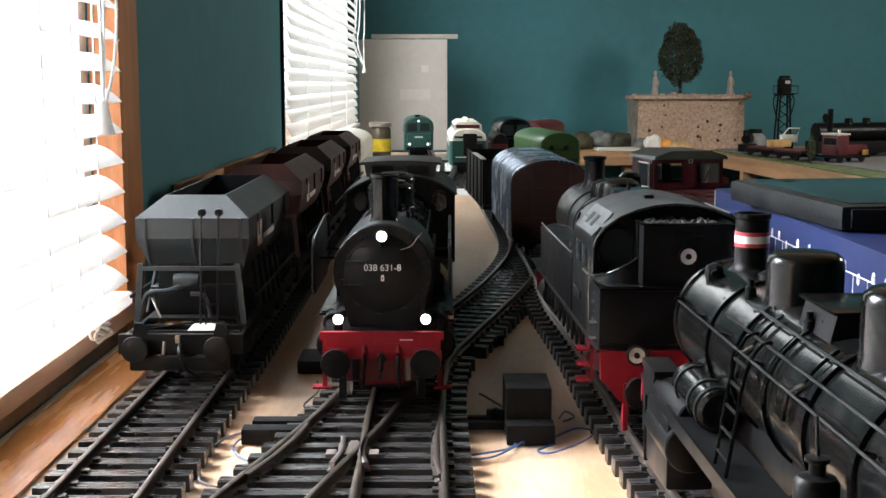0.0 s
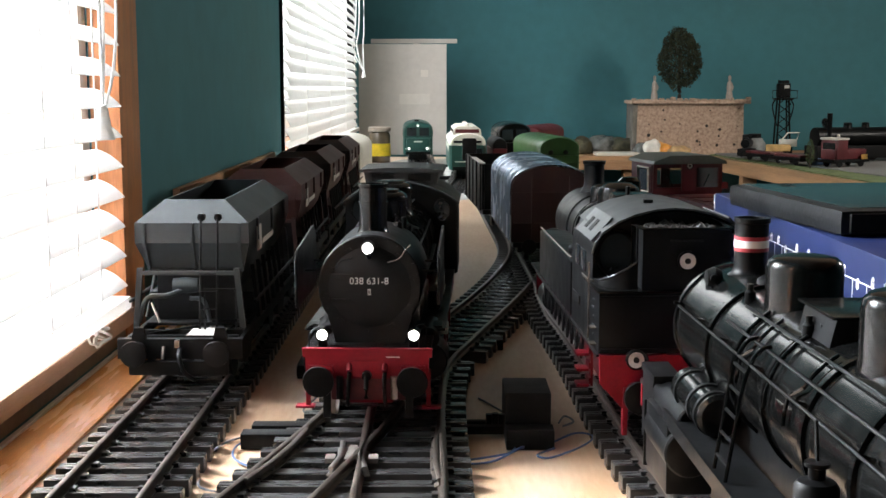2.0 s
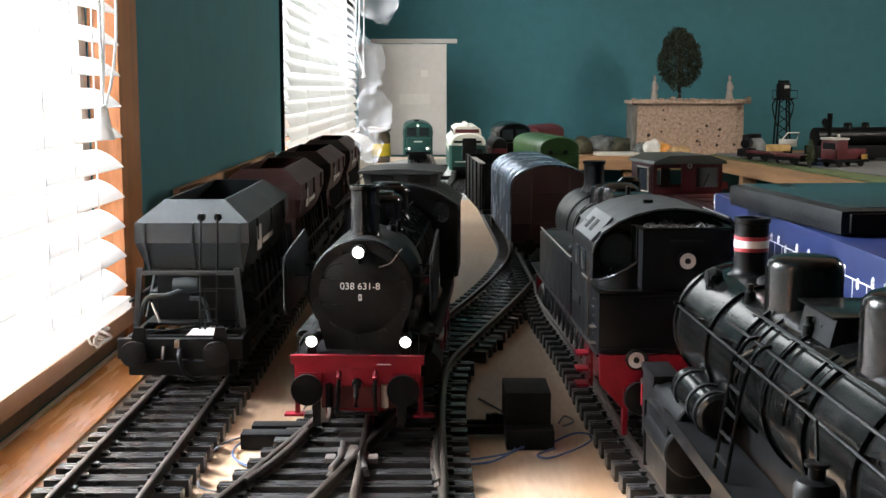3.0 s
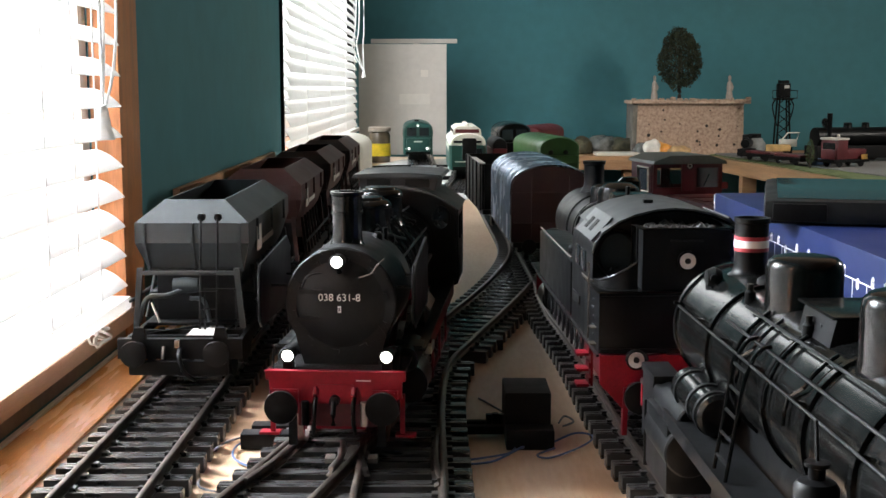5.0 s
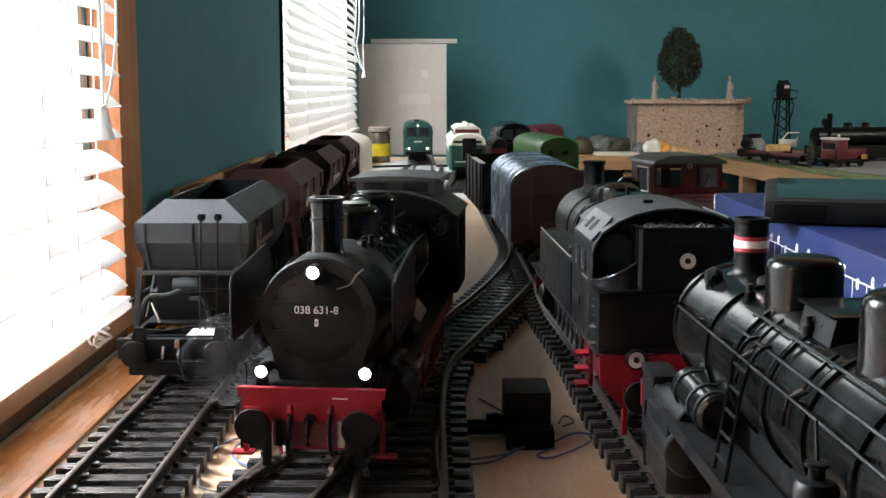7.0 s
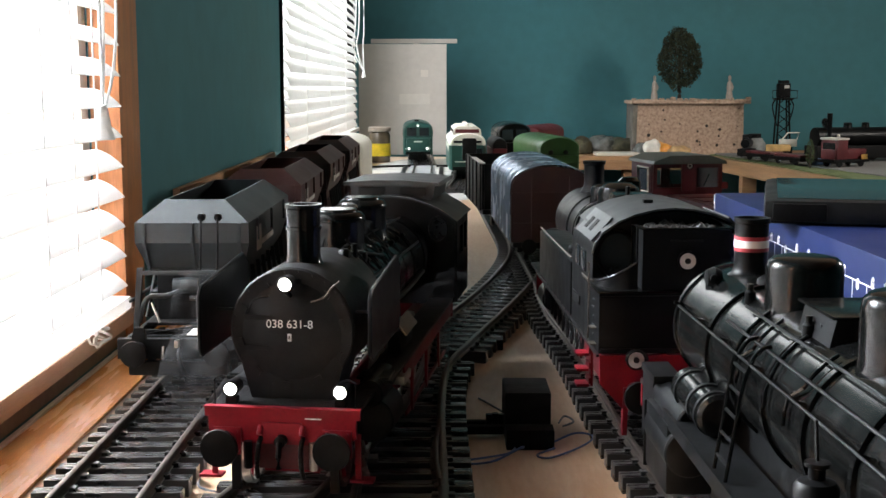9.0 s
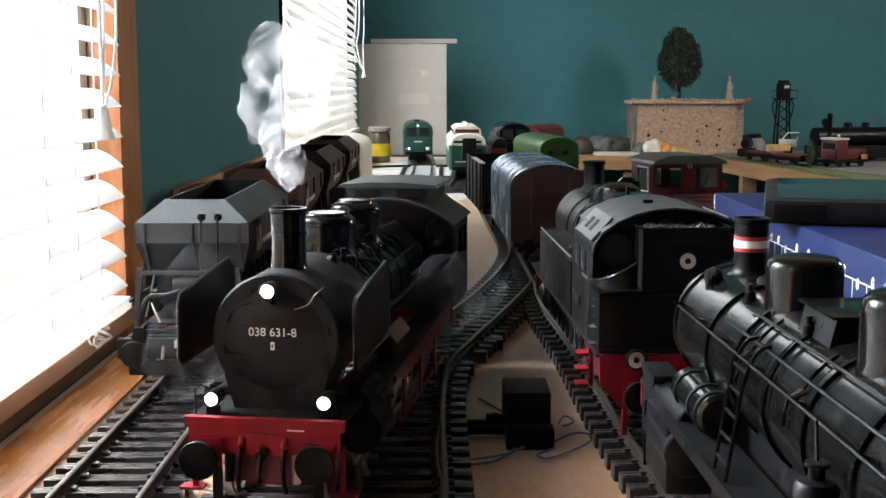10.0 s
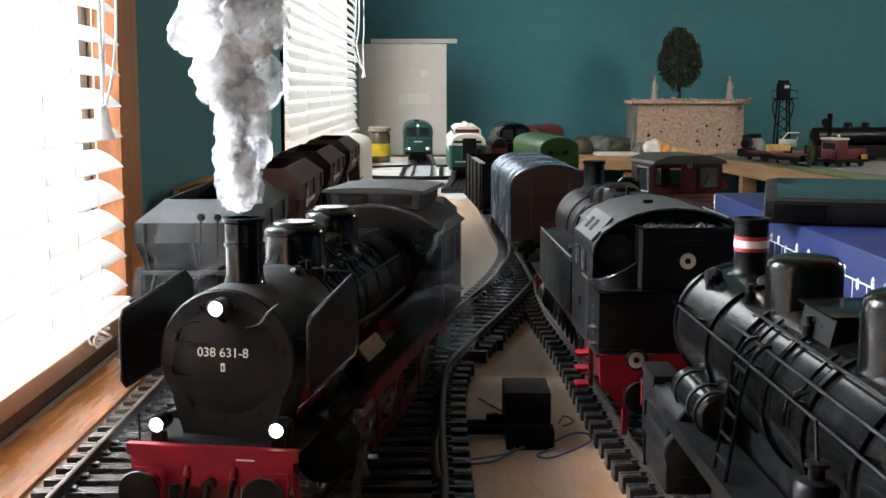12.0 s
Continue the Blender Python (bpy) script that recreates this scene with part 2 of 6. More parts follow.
def blind(name_label, y0, y1, z0, z1, pitch, width, tilt, xin, cords):
    bl = empty("venetian_blind", pose(WX + xin, 0, 0), name_label, "blind")
    n = int((z1 - z0) / pitch)
    me = None
    for i in range(n):
        z = z0 + .018 + i * pitch
        if me is None:
            bm = bmesh.new()
            prof = []
            k = 7
            for j in range(k):
                s = j / (k - 1) - .5
                prof.append((s * width, .0022 * (1 - 4 * s * s)))
            poly = prof + [(a, b - .0006) for a, b in prof[::-1]]
            prism(bm, poly, y0, y1, 'y')
            ob = part("slat", bm, SLATM, bl, m=pose(0, 0, z, 0, tilt, 0))
            me = ob.data
        else:
            ob = new("slat", me)
            ob.parent, ob.matrix_basis = bl, pose(0, 0, z, 0, tilt, 0)
    part("bottom_rail", box(-.014, .014, y0, y1, z0 - .008, z0 + .002, .002), SLATM, bl)
    part("head_rail", box(-.018, .018, y0, y1, z1, z1 + .04, .002), SLATM, bl)
    for y in cords:
        for dx in (-.0115, .0115):
            part("ladder_cord", tube(bmesh.new(), [(dx, y, z0), (dx, y, z1)], .0007, 5), CORDM, bl)
    return bl


room()
blind("white venetian blind half open before the near window", 0.22, 0.998, 0.0535, 0.615, 0.0246, 0.027, 33, 0.012, (0.36, 0.80, 0.865, 0.92))
blind("white venetian blind on the far window, overexposed", 2.17, 3.86, 0.10, 1.2, 0.0246, 0.027, 58, 0.008, (2.4, 2.9, 3.35, 3.7))

# ================= tables =================


def layout_table(label, poly, material, legs, fascia=()):
    t = empty("layout_table", Matrix.Identity(4), label, "table")
    part("baseboard", prism(bmesh.new(), poly, -.014, 0, 'z'), material, t, smooth=0)
    for x, y in legs:
        part("leg", box(x - .022, x + .022, y - .022, y + .022, FLOOR + .001, -.0145, .002), PINE, t)
    for a, b in fascia:
        d = Vector((b[0] - a[0], b[1] - a[1], 0))
        m = Matrix.Translation((a[0], a[1], 0)) @ Matrix.Rotation(math.atan2(d.y, d.x), 4, 'Z')
        part("fascia_board", box(0, d.length, -.004, .010, -.044, -.0146, .001), PINE, t, m=m)
    return t


layout_table("pale plywood model railway baseboard with wood stain", [(WX + .004, -.6), (.62, -.6), (.62, 1.75), (.36, 1.85), (.36, 4.018), (WX + .004, 4.018)], BOARD,
             [(-.2, .0), (.55, .0), (-.2, 3.9), (.3, 3.9), (.55, 1.6), (-.2, 2)])
layout_table("pine edged model railway baseboard across the aisle", [(1.16, 1.0), (2.2, 1.0), (2.2, 4.40), (.86, 4.40), (.86, 4.15), (.985, 3.03)], PINE,
             [(.94, 3.75), (1.03, 3.0), (2.1, 3), (1.25, 1.2), (2.1, 1.2)], [((.877, 4.13), (.985, 3.035)), ((.99, 3.0), (1.16, 1.01))])
layout_table("pine table end joining both baseboards", [(.37, 4.022), (.856, 4.022), (.856, 4.40), (.37, 4.40)], PINE, [(.62, 4.06), (.40, 4.3)], [((.374, 4.022), (.855, 4.022))])

# ================= tracks =================


def rail_curve(path):
    """Rounded resampling of a plan path (x, y)."""
    P = bez([(x, y, 0) for x, y in path], 12)
    L = [0]
    for a, b in zip(P, P[1:]):
        L.append(L[-1] + (b - a).length)
    return P, L


def on_curve(P, L, s):
    s = max(0, min(L[-1], s))
    for i in range(len(L) - 1):
        if s <= L[i + 1]:
            t = (s - L[i]) / max(1e-9, L[i + 1] - L[i])
            return P[i].lerp(P[i + 1], t), (P[i + 1] - P[i]).normalized()
    return P[-1], (P[-1] - P[-2]).normalized()


SLEEP_ME = None
RAIL_PROF = [(-.0030, .0105), (.0030, .0105), (.0030, .0113), (.0008, .0120), (.0008, .0138), (.0016, .0144), (.0016, .0158), (.0010, .0162), (-.0010, .0162), (-.0016, .0158), (-.0016, .0144), (-.0008, .0138), (-.0008, .0120), (-.0030, .0113)]


def sweep_rail(P, L, off, s0=0, s1=None, n=None):
    bm = bmesh.new()
    s1 = L[-1] if s1 is None else s1
    n = n or max(2, int((s1 - s0) / .03))
    rings = []
    for i in range(n + 1):
        p, d = on_curve(P, L, s0 + (s1 - s0) * i / n)
        nx = Vector((d.y, -d.x, 0))
        rings.append([bm.verts.new(p + nx * (off + u) + Vector((0, 0, v))) for u, v in RAIL_PROF])
    k = len(RAIL_PROF)
    for a, b in zip(rings, rings[1:]):
        for j in range(k):
            bm.faces.new((a[j], a[(j + 1) % k], b[(j + 1) % k], b[j]))
    bm.faces.new(rings[0])
    bm.faces.new(rings[-1][::-1])
    return bm


def sleeper_mesh():
    bm = box(-.0405, .0405, -.0055, .0055, 0.0005, .0105, .0008)
    for x in (-.0232, .0232):
        for d in (-1, 1):
            bx(bm, x + d * .0045 - .0018, x + d * .0045 + .0018, -.0028, .0028, .0106, .0124)
    return bm


def track(label, path, rails=(True, True), sleepers=(0, 99), s_pitch=.0213, ranges=((0, None), (0, None)), drop=0.0, keep=None):
    global SLEEP_ME
    P, L = rail_curve(path)
    t = empty("railway_track", Matrix.Identity(4), label, "track", "model railway tracks")
    for k, off in ((0, -.0236), (1, .0236)):
        if rails[k]:
            part("rail", sweep_rail(P, L, off, *ranges[k]), RAILM, t)
    s = sleepers[0]
    while s < min(L[-1], sleepers[1]):
        p, d = on_curve(P, L, s)
        a = math.degrees(math.atan2(-d.x, d.y))
        m = pose(p.x, p.y, -drop, 0, 0, a)
        s += s_pitch
        if keep and not keep[0] < p.y < keep[1]:
            continue
        if SLEEP_ME is None:
            ob = part("sleeper", sleeper_mesh(), SLEEPER, t, m=m)
            SLEEP_ME = ob.data
        else:
            ob = new("sleeper", SLEEP_ME)
            ob.parent, ob.matrix_basis = t, m
    return t, P, L


TA = track("straight black-sleepered track carrying the hopper wagons", [(-.182, -.15), (-.1825, 1.0), (-.186, 2.0), (-.19, 2.75)])
PB = [(-.16, .30), (-.1175, .50), (-.093, .61), (-.0745, .69), (-.0575, .77), (-.046, .85), (-.039, .93), (-.035, 1.02), (-.033, 1.2), (-.035, 1.6), (-.045, 2.2), (-.06, 2.75)]
TB = track("track of the running locomotive curving through the turnout", PB, keep=(.955, 9))
PC = [(-.023, .30), (-.0235, .62), (-.025, .80), (-.02, .92), (0, 1.0125), (.034, 1.15), (.06, 1.26), (.088, 1.40), (.108, 1.54), (.116, 1.70), (.112, 1.95), (.098, 2.47), (.08, 2.6)]
TC = track("curved track merging from under the covered wagon", PC, drop=.0004, keep=(.985, 9))
PD = [(.166, .05), (.153, .40), (.1425, .63), (.138, .708), (.1347, .817), (.132, .955), (.1275, 1.057), (.1225, 1.163), (.1235, 1.35), (.121, 1.6)]
TD = track("straight track carrying parked black locomotives and covered wagon", PD, drop=.0002)



def x_at(curve, y):
    P = curve[1]
    for a, b in zip(P, P[1:]):
        if a.y <= y <= b.y:
            return a.x + (b.x - a.x) * (y - a.y) / (b.y - a.y)
    return P[0].x


def turnout():
    """Long shared sleepers, frog and check rails of the turnout."""
    T = empty("turnout", Matrix.Identity(4), "black-sleepered turnout with metal frog and check rails", "track", "model railway tracks")
    y = .50
    while y < .95:
        a, b = x_at(TB, y) - .0405, x_at(TC, y) + .0405
        bm = box(a, b, y - .0055, y + .0055, .0003, .0103, .0008)
        for x in (x_at(TB, y) - .0236, x_at(TC, y) + .0236):
            for d in (-1, 1):
                bx(bm, x + d * .0045 - .0018, x + d * .0045 + .0018, y - .0028, y + .0028, .0104, .0122)
        part("sleeper", bm, SLEEPER, T)
        y += .0213
    for off, y0, y1 in ((-.0195, .64, .74), (.0195, .64, .74)):
        c = TB if off < 0 else TC
        P = [Vector((x_at(c, y0 + (y1 - y0) * k / 8) + off + (off * .12 if k in (0, 8) else 0), y0 + (y1 - y0) * k / 8, 0)) for k in range(9)]
        L = [0]
        for p, q in zip(P, P[1:]):
            L.append(L[-1] + (q - p).length)
        part("check_rail", sweep_rail(P, L, 0), RAILM, T)
    fx, fy = -.0535, .690
    FROG = mat("frog_plastic", (.10, .085, .075), .45, var=.3, scale=90)
    part("frog", prism(bmesh.new(), [(fx - .004, fy - .012), (fx + .005, fy - .012), (fx + .0022, fy + .016), (fx - .0022, fy + .016)], .0104, .0150, 'z'), FROG, T, "worn grey frog")
    for sx in (-1, 1):
        P = [Vector((fx + sx * .0095, fy - .030, 0)), Vector((fx + sx * .0055, fy - .015, 0)), Vector((fx + sx * .0052, fy + .008, 0)), Vector((fx + sx * .0070, fy + .022, 0))]
        L = [0]
        for p, q in zip(P, P[1:]):
            L.append(L[-1] + (q - p).length)
        part("wing_rail", sweep_rail(P, L, 0), STEEL, T)
        part("frog_chair", box(fx + sx * .0125 - .003, fx + sx * .0125 + .003, fy - .006, fy + .004, .0104, .0135, .0008), FROG, T)


turnout()
tagged(part("edge_moulding", box(WX + .0045, WX + .0085, -.6, 4.0, .0005, .0042, .001), MOULD), "pale cream moulding along the window wall", "moulding")
# Thin strip added over the teal wall, coloured as the shade under the sill.
tagged(part("sill_shade_strip", box(WX + .0006, WX + .0040, .15, 1.13, .0050, .0205, .0008), mat("sill_shade_brown", (.20, .165, .13), .6, var=.2, scale=14)), "added grey-brown strip for the shaded wall below the sill", "strip")
tagged(part("shelf_plank", box(WX + .0090, -.2345, -.6, 4.0, .0006, .0030, .0008), EDGEWOOD2), "orange varnished pine plank along the wall", "plank")
# ================= running steam locomotive =================
# Local axes: y runs from the front lamps backwards, z is 0 on the rail heads.


def loco_xy(t):
    x = (((-5.427e-06 * t + 0.0001161) * t - 0.0008904) * t - 0.001934) * t - 0.0407
    y = (((-7.202e-06 * t + 0.000161) * t - 0.001218) * t - 0.01662) * t + 0.7862
    return x, y


def loco_pose(t):
    x, y = loco_xy(t)
    return pose(x, y, .0162, 0, 0, -(0.25 + 0.82 * t))


def spoked_wheel(r, spokes, parent, name, m, width=.004, rim=None, web=None):
    w = new(name)
    w.parent, w.matrix_basis = parent, m
    bm = bmesh.new()
    lathe(bm, [(r * .86, -width / 2), (r, -width / 2), (r * 1.0, width / 2), (r * .86, width / 2), (r * .86, -width / 2)], (0, 0, 0), 'x', 32)
    part("tyre", bm, rim or STEEL, w)
    bm = bmesh.new()
    cyl(bm, r * .2, -width * .6, width * .7, (0, 0, 0), 'x', 16)
    for i in range(spokes):
        a = 2 * math.pi * i / spokes
        tube(bm, [(0, r * .15 * math.cos(a), r * .15 * math.sin(a)), (0, r * .88 * math.cos(a), r * .88 * math.sin(a))], r * .05, 4)
    part("spokes", bm, web or RED, w)
    return w


def buffer(parent, x, y0, y1, z, r, material, head=BLACK, s=-1):
    bm = bmesh.new()
    lathe(bm, [(0, 0), (r * .55, 0), (r * .55, (y1 - y0) * .55), (r * .38, (y1 - y0) * .55), (r * .38, (y1 - y0) * .8), (0, (y1 - y0) * .8)], (x, y0, z), 'y', 20)
    b = part("buffer", bm, material, parent)
    bm = bmesh.new()
    e = y1 - y0
    lathe(bm, [(0, e * .8), (r * .9, e * .8), (r, e * .86), (r * .97, e * .95), (r * .5, e * 1.0), (0, e * 1.01)], (x, y0, z), 'y', 28)
    part("buffer_head", bm, head, b)
    return b


P8 = empty("steam_locomotive", loco_pose(0), "black steam locomotive with red frame and lit headlamps, steaming", "locomotive")
WHEELS = []
RODS = []


def build_p8():
    L = P8
    AX, R = .085, .0332
    BACKSET = Matrix.Translation((0, .048, 0))
    bm = bmesh.new()
    lathe(bm, [(0, .0), (.0255, .0), (R - .001, .0), (R, .001), (R, .082), (R - .0008, .0825)], (0, .0165, AX), 'y', 48)
    part("smokebox", bm, DOORBLACK, L)
    bm = bmesh.new()
    for i in range(26):
        a = 2 * math.pi * i / 26
        cyl(bm, .0006, -.0007, .0, ((R - .0022) * math.cos(a), .0165, AX + (R - .0022) * math.sin(a)), 'y', 6)
    part("rivets", bm, DOORBLACK, L)
    bm = bmesh.new()
    lathe(bm, [(0, -.0046), (.013, -.0040), (.021, -.0022), (.0252, -.0003), (.0265, .0)], (0, .0163, AX - .001), 'y', 44)
    door = part("smokebox_door", bm, DOORBLACK, L)
    for i in range(10):
        a = 2 * math.pi * i / 10 + .2
        bm = bx(bmesh.new(), -.0012, .0012, -.0012, .0, -.0022, .0022, m=Matrix.Translation((.0276 * math.cos(a), .0158, AX - .001 + .0276 * math.sin(a))) @ Matrix.Rotation(-a, 4, 'Y'))
        part("clamp", bm, DOORBLACK, door)
    part("hinge_strap", bx(bx(bmesh.new(), -.024, -.008, .0123, .0145, AX + .006, AX + .0085), -.024, -.008, .0123, .0145, AX - .010, AX - .0075), DOORBLACK, door)
    words("number_lettering", "038 631-8", .0061, WHITEP, door, pose(0, .0117, AX + .0040, 90, 0, 0), "white painted numerals")
    bm = box(-.0010, .0010, .0110, .0121, AX - .0048, AX - .0008, .0003)
    part("white_plate", bm, WHITEP, door)
    part("plate_mark", box(-.0003, .0003, .0106, .0109, AX - .0036, AX - .0018), BLACK, door)
    tubepts = bez([(.012, .010, AX + .0165), (.019, .0085, AX + .019), (.023, .0085, AX + .024), (.026, .014, AX + .027)], 5)
    part("handrail", tube(bmesh.new(), tubepts, .0005), RAILM, L)
    part("handrail", tube(bmesh.new(), bez([(-.010, .010, AX + .019), (-.018, .009, AX + .017), (-.022, .012, AX + .010)], 5), .0005), BLACK, L)
    # boiler with bands
    bm = bmesh.new()
    lathe(bm, [(.0300, 0), (.0300, .238), (.0, .238)], (0, .099, AX), 'y', 44)
    part("boiler", bm, GLOSSBLACK, L)
    for y in (.104, .138, .172, .206, .24, .285):
        bm = bmesh.new()
        lathe(bm, [(.0298, -.0012), (.0306, -.0012), (.0306, .0012), (.0298, .0012)], (0, y, AX), 'y', 44)
        part("boiler_band", bm, GLOSSBLACK, L)
    # chimney
    bm = bmesh.new()
    lathe(bm, [(.0128, .0), (.0108, .0018), (.0096, .0040), (.0091, .007), (.0090, .0205), (.0098, .0208), (.0098, .0225), (.0091, .0228), (.0092, .0318), (.0101, .0326), (.0101, .0345), (.0080, .0345), (.0076, .02), (0, .019)], (0, .0445, AX + .0292), 'z', 32)
    part("chimney", bm, GLOSSBLACK, L)
    # domes
    for y, r, h, nm in ((.128, .0166, .0245, "sand_dome"), (.205, .0160, .0250, "steam_dome")):
        bm = bmesh.new()
        lathe(bm, [(r * 1.2, -.006), (r * 1.06, .0), (r, .004), (r, h * .70), (r * 1.03, h * .72), (r * 1.03, h * .76), (r * .99, h * .84), (r * .88, h * .91), (r * .74, h * .93), (r * .72, h * .97), (r * .66, h), (0, h * 1.01)], (0, y, AX + .0285), 'z', 32)
        part(nm, bm, GLOSSBLACK, L)
    part("sandbox_ledge", box(-.012, .012, .150, .185, AX + .026, AX + .040, .003), GLOSSBLACK, L)
    # air pump valves, pipes and handrails along the boiler
    for sx in (-1, 1):
        bm = bmesh.new()
        tube(bm, [(sx * .027, .03, AX + .0175), (sx * .0275, .12, AX + .0155), (sx * .0275, .27, AX + .0155)], .0008)
        for y in (.04, .09, .14, .19, .24):
            tube(bm, [(sx * .024, y, AX + .014), (sx * .0276, y, AX + .0156)], .0007, 5)
        part("handrail", bm, BLACK, L)
        for k in range(4):
            y = .105 + k * .022
            bm = tube(bmesh.new(), bez([(sx * .010, y, AX + .037), (sx * .019, y + .003, AX + .026), (sx * .0285, y + .006, AX + .010), (sx * .0298, y + .008, AX - .008)], 4), .0007, 5)
            part("sand_pipe", bm, BLACK, L)
        part("feed_pipe", tube(bmesh.new(), bez([(sx * .030, .10, AX - .004), (sx * .031, .18, AX - .008), (sx * .031, .27, AX - .006)], 5), .0016, 8), BLACK, L)
    for k in range(7):
        y = .118 + k * .021
        bm = tube(bmesh.new(), bez([(.006, y, AX + .0300), (.015, y - .003, AX + .0275), (.0225, y - .001, AX + .0205), (.0255, y + .004, AX + .0165)], 3), .0006, 5)
        part("lubricator_pipe", bm, BLACK, L)
        part("pipe_union", lathe(bmesh.new(), [(0, -.0018), (.0017, -.0014), (.0017, .0014), (0, .0018)], (.0205, y - .001, AX + .0235), 'y', 8), BLACK, L)
    part("sand_lever", tube(bmesh.new(), [(.010, .100, AX + .0335), (.014, .270, AX + .0325)], .0007, 5), BLACK, L)
    bm = bmesh.new()
    lathe(bm, [(0, -.004), (.004, -.003), (.005, 0), (.004, .003), (0, .004)], (.013, .088, AX + .029), 'x', 14)
    cyl(bm, .0022, -.008, .008, (.013, .088, AX + .026), 'z', 12)
    cyl(bm, .0018, -.006, .010, (.017, .096, AX + .026), 'z', 10)
    part("valve", bm, BLACK, L)
    bm = bmesh.new()
    lathe(bm, [(0, -.003), (.003, -.002), (.0038, 0), (.003, .002), (0, .003)], (.019, .112, AX + .026), 'x', 14)
    tube(bm, bez([(.013, .088, AX + .029), (.018, .10, AX + .031), (.021, .12, AX + .027), (.024, .15, AX + .022)], 4), .0009)
    part("valve", bm, BLACK, L)
    # cab
    cw, ce = .0485, .112
    top = [(-cw, .048), (cw, .048), (cw, ce)] + arc(0, ce - .062, .0785, 52, 128, 14) + [(-cw, ce)]
    bm = prism(bmesh.new(), top, .268, .272)
    part("cab_front", bm, BLACK, L, m=BACKSET)
    for sx in (-1, 1):
        bm = bmesh.new()
        for a, b, z0, z1 in ((.272, .345, .048, .082), (.272, .285, .082, .104), (.312, .318, .082, .104), (.337, .345, .082, .104), (.272, .345, .104, .1125)):
            bx(bm, sx * cw - .001, sx * cw + .001, a, b, z0, z1)
        # matt black sheet behind the side openings paints in the dark cab inside
        part("cab_window", box(sx * cw - .0025, sx * cw - .0015, .284, .338, .080, .106), MATTBLACK, L, m=BACKSET)
        part("cab_side", bm, BLACK, L, m=BACKSET)
        ov = [(sx * .036 + .0070 * math.cos(q), .2672, .104 + .0095 * math.sin(q)) for q in [2 * math.pi * k / 20 for k in range(21)]]
        part("window_ring", tube(bmesh.new(), ov, .0009, 6), BLACK, L, m=BACKSET)
        part("cab_window", prism(bmesh.new(), [(p[0], p[2]) for p in ov[:-1]], .2668, .2674), WINDOWM, L, m=BACKSET)
    roof = arc(0, ce - .062, .0800, 50, 130, 18)
    roof = roof + arc(0, ce - .062, .0785, 130, 50, 18)
    part("cab_roof", prism(bmesh.new(), roof, .258, .352), ROOFGREY, L, m=BACKSET)
    bm = prism(bmesh.new(), [(-.031, .126), (.031, .126), (.033, .1370), (-.033, .1370)], .272, .34)
    rv = part("roof_vent", bm, ROOFGREY, L, m=BACKSET)
    part("vent_cover", prism(bmesh.new(), [(-.0375, .1371), (.0375, .1371), (.036, .1395), (.012, .1412), (-.012, .1412), (-.036, .1395)], .264, .346), ROOFGREY, rv, "dull grey overhanging cover")
    for sx in (-1, 1):
        part("vent_flap", box(sx * .016 - .010, sx * .016 + .010, .2705, .2718, .129, .1355, .0003), DARKGREY, rv)
    part("cab_back", prism(bmesh.new(), [(x * .97, z - .0005) for x, z in top], .340, .343), MATTBLACK, L, m=BACKSET)
    part("cab_floor", box(-.045, .045, .272, .35, .046, .048), MATTBLACK, L, m=BACKSET)
    # running board, front platform, buffer beam
    for sx in (-1, 1):
        part("running_board", box(sx * .047 - (.018 if sx > 0 else 0), sx * .047 + (0 if sx > 0 else .018), .05, .318, .0495, .0515, .0006), BLACK, L)
        part("valance", box(sx * .0455 - .0008, sx * .0455 + .0008, .098, .318, .0400, .0494), RED, L)
    saw = [(-.004, .0465), (.052, .0465), (.052, .0482)]
    for i in range(26):
        saw += [(.046 - i * .0019, .0482), (.0455 - i * .0019, .0488), (.0448 - i * .0019, .0488), (.0443 - i * .0019, .0482)]
    saw += [(-.004, .0482)]
    part("front_platform", prism(bmesh.new(), saw, -.0395, .0395, 'x'), MATTBLACK, L, smooth=0)
    part("buffer_beam", prism(bmesh.new(), [(-.0405, .0486), (.0405, .0486), (.0405, .0440), (.0385, .0440), (.0385, .0340), (.0185, .0305), (-.0185, .0305), (-.0385, .0340), (-.0385, .0440), (-.0405, .0440)], -.0065, -.0042), RED, L, "red painted buffer beam")
    part("beam_cap", box(-.0408, .0408, -.0075, -.0030, .0487, .0497, .0004), RED, L)
    part("beam_plate", box(-.0105, .0105, -.0074, -.0066, .0315, .0420, .0004), RED, L)
    part("lower_stretcher", box(-.024, .024, .004, .007, .014, .030, .001), DARKRED, L)
    part("beam_lettering", box(.012, .0205, -.0069, -.0066, .0440, .0446), WHITEP, L)
    part("saddle", prism(bmesh.new(), [(-.022, .0483), (.022, .0483), (.027, .066), (.020, .075), (-.020, .075), (-.027, .066)], .016, .052), DOORBLACK, L)
    for sx in (-1, 1):
        buffer(L, sx * .0288, -.0078, -.0222, .0315, .0098, RED)
        part("buffer_flange", box(sx * .0288 - .0075, sx * .0288 + .0075, -.0077, -.0066, .0245, .0390, .0005), RED, L)
        for dx in (-.0055, .0055):
            for z in (.0265, .0370):
                part("bolt", cyl(bmesh.new(), .0008, -.0086, -.0078, (sx * .0288 + dx, 0, z), 'y', 6), RED, L)
        part("lamp_bracket", box(sx * .0288 - .0030, sx * .0288 + .0030, .001, .006, .0483, .0525, .0005), BLACK, L)
        # headlamp
        bm = bmesh.new()
        lathe(bm, [(0, .012), (.0038, .011), (.0040, .002), (.0043, .0), (.0039, -.0004), (.0039, .0004), (0, .0004)], (sx * .0288, .0, .0567), 'y', 22)
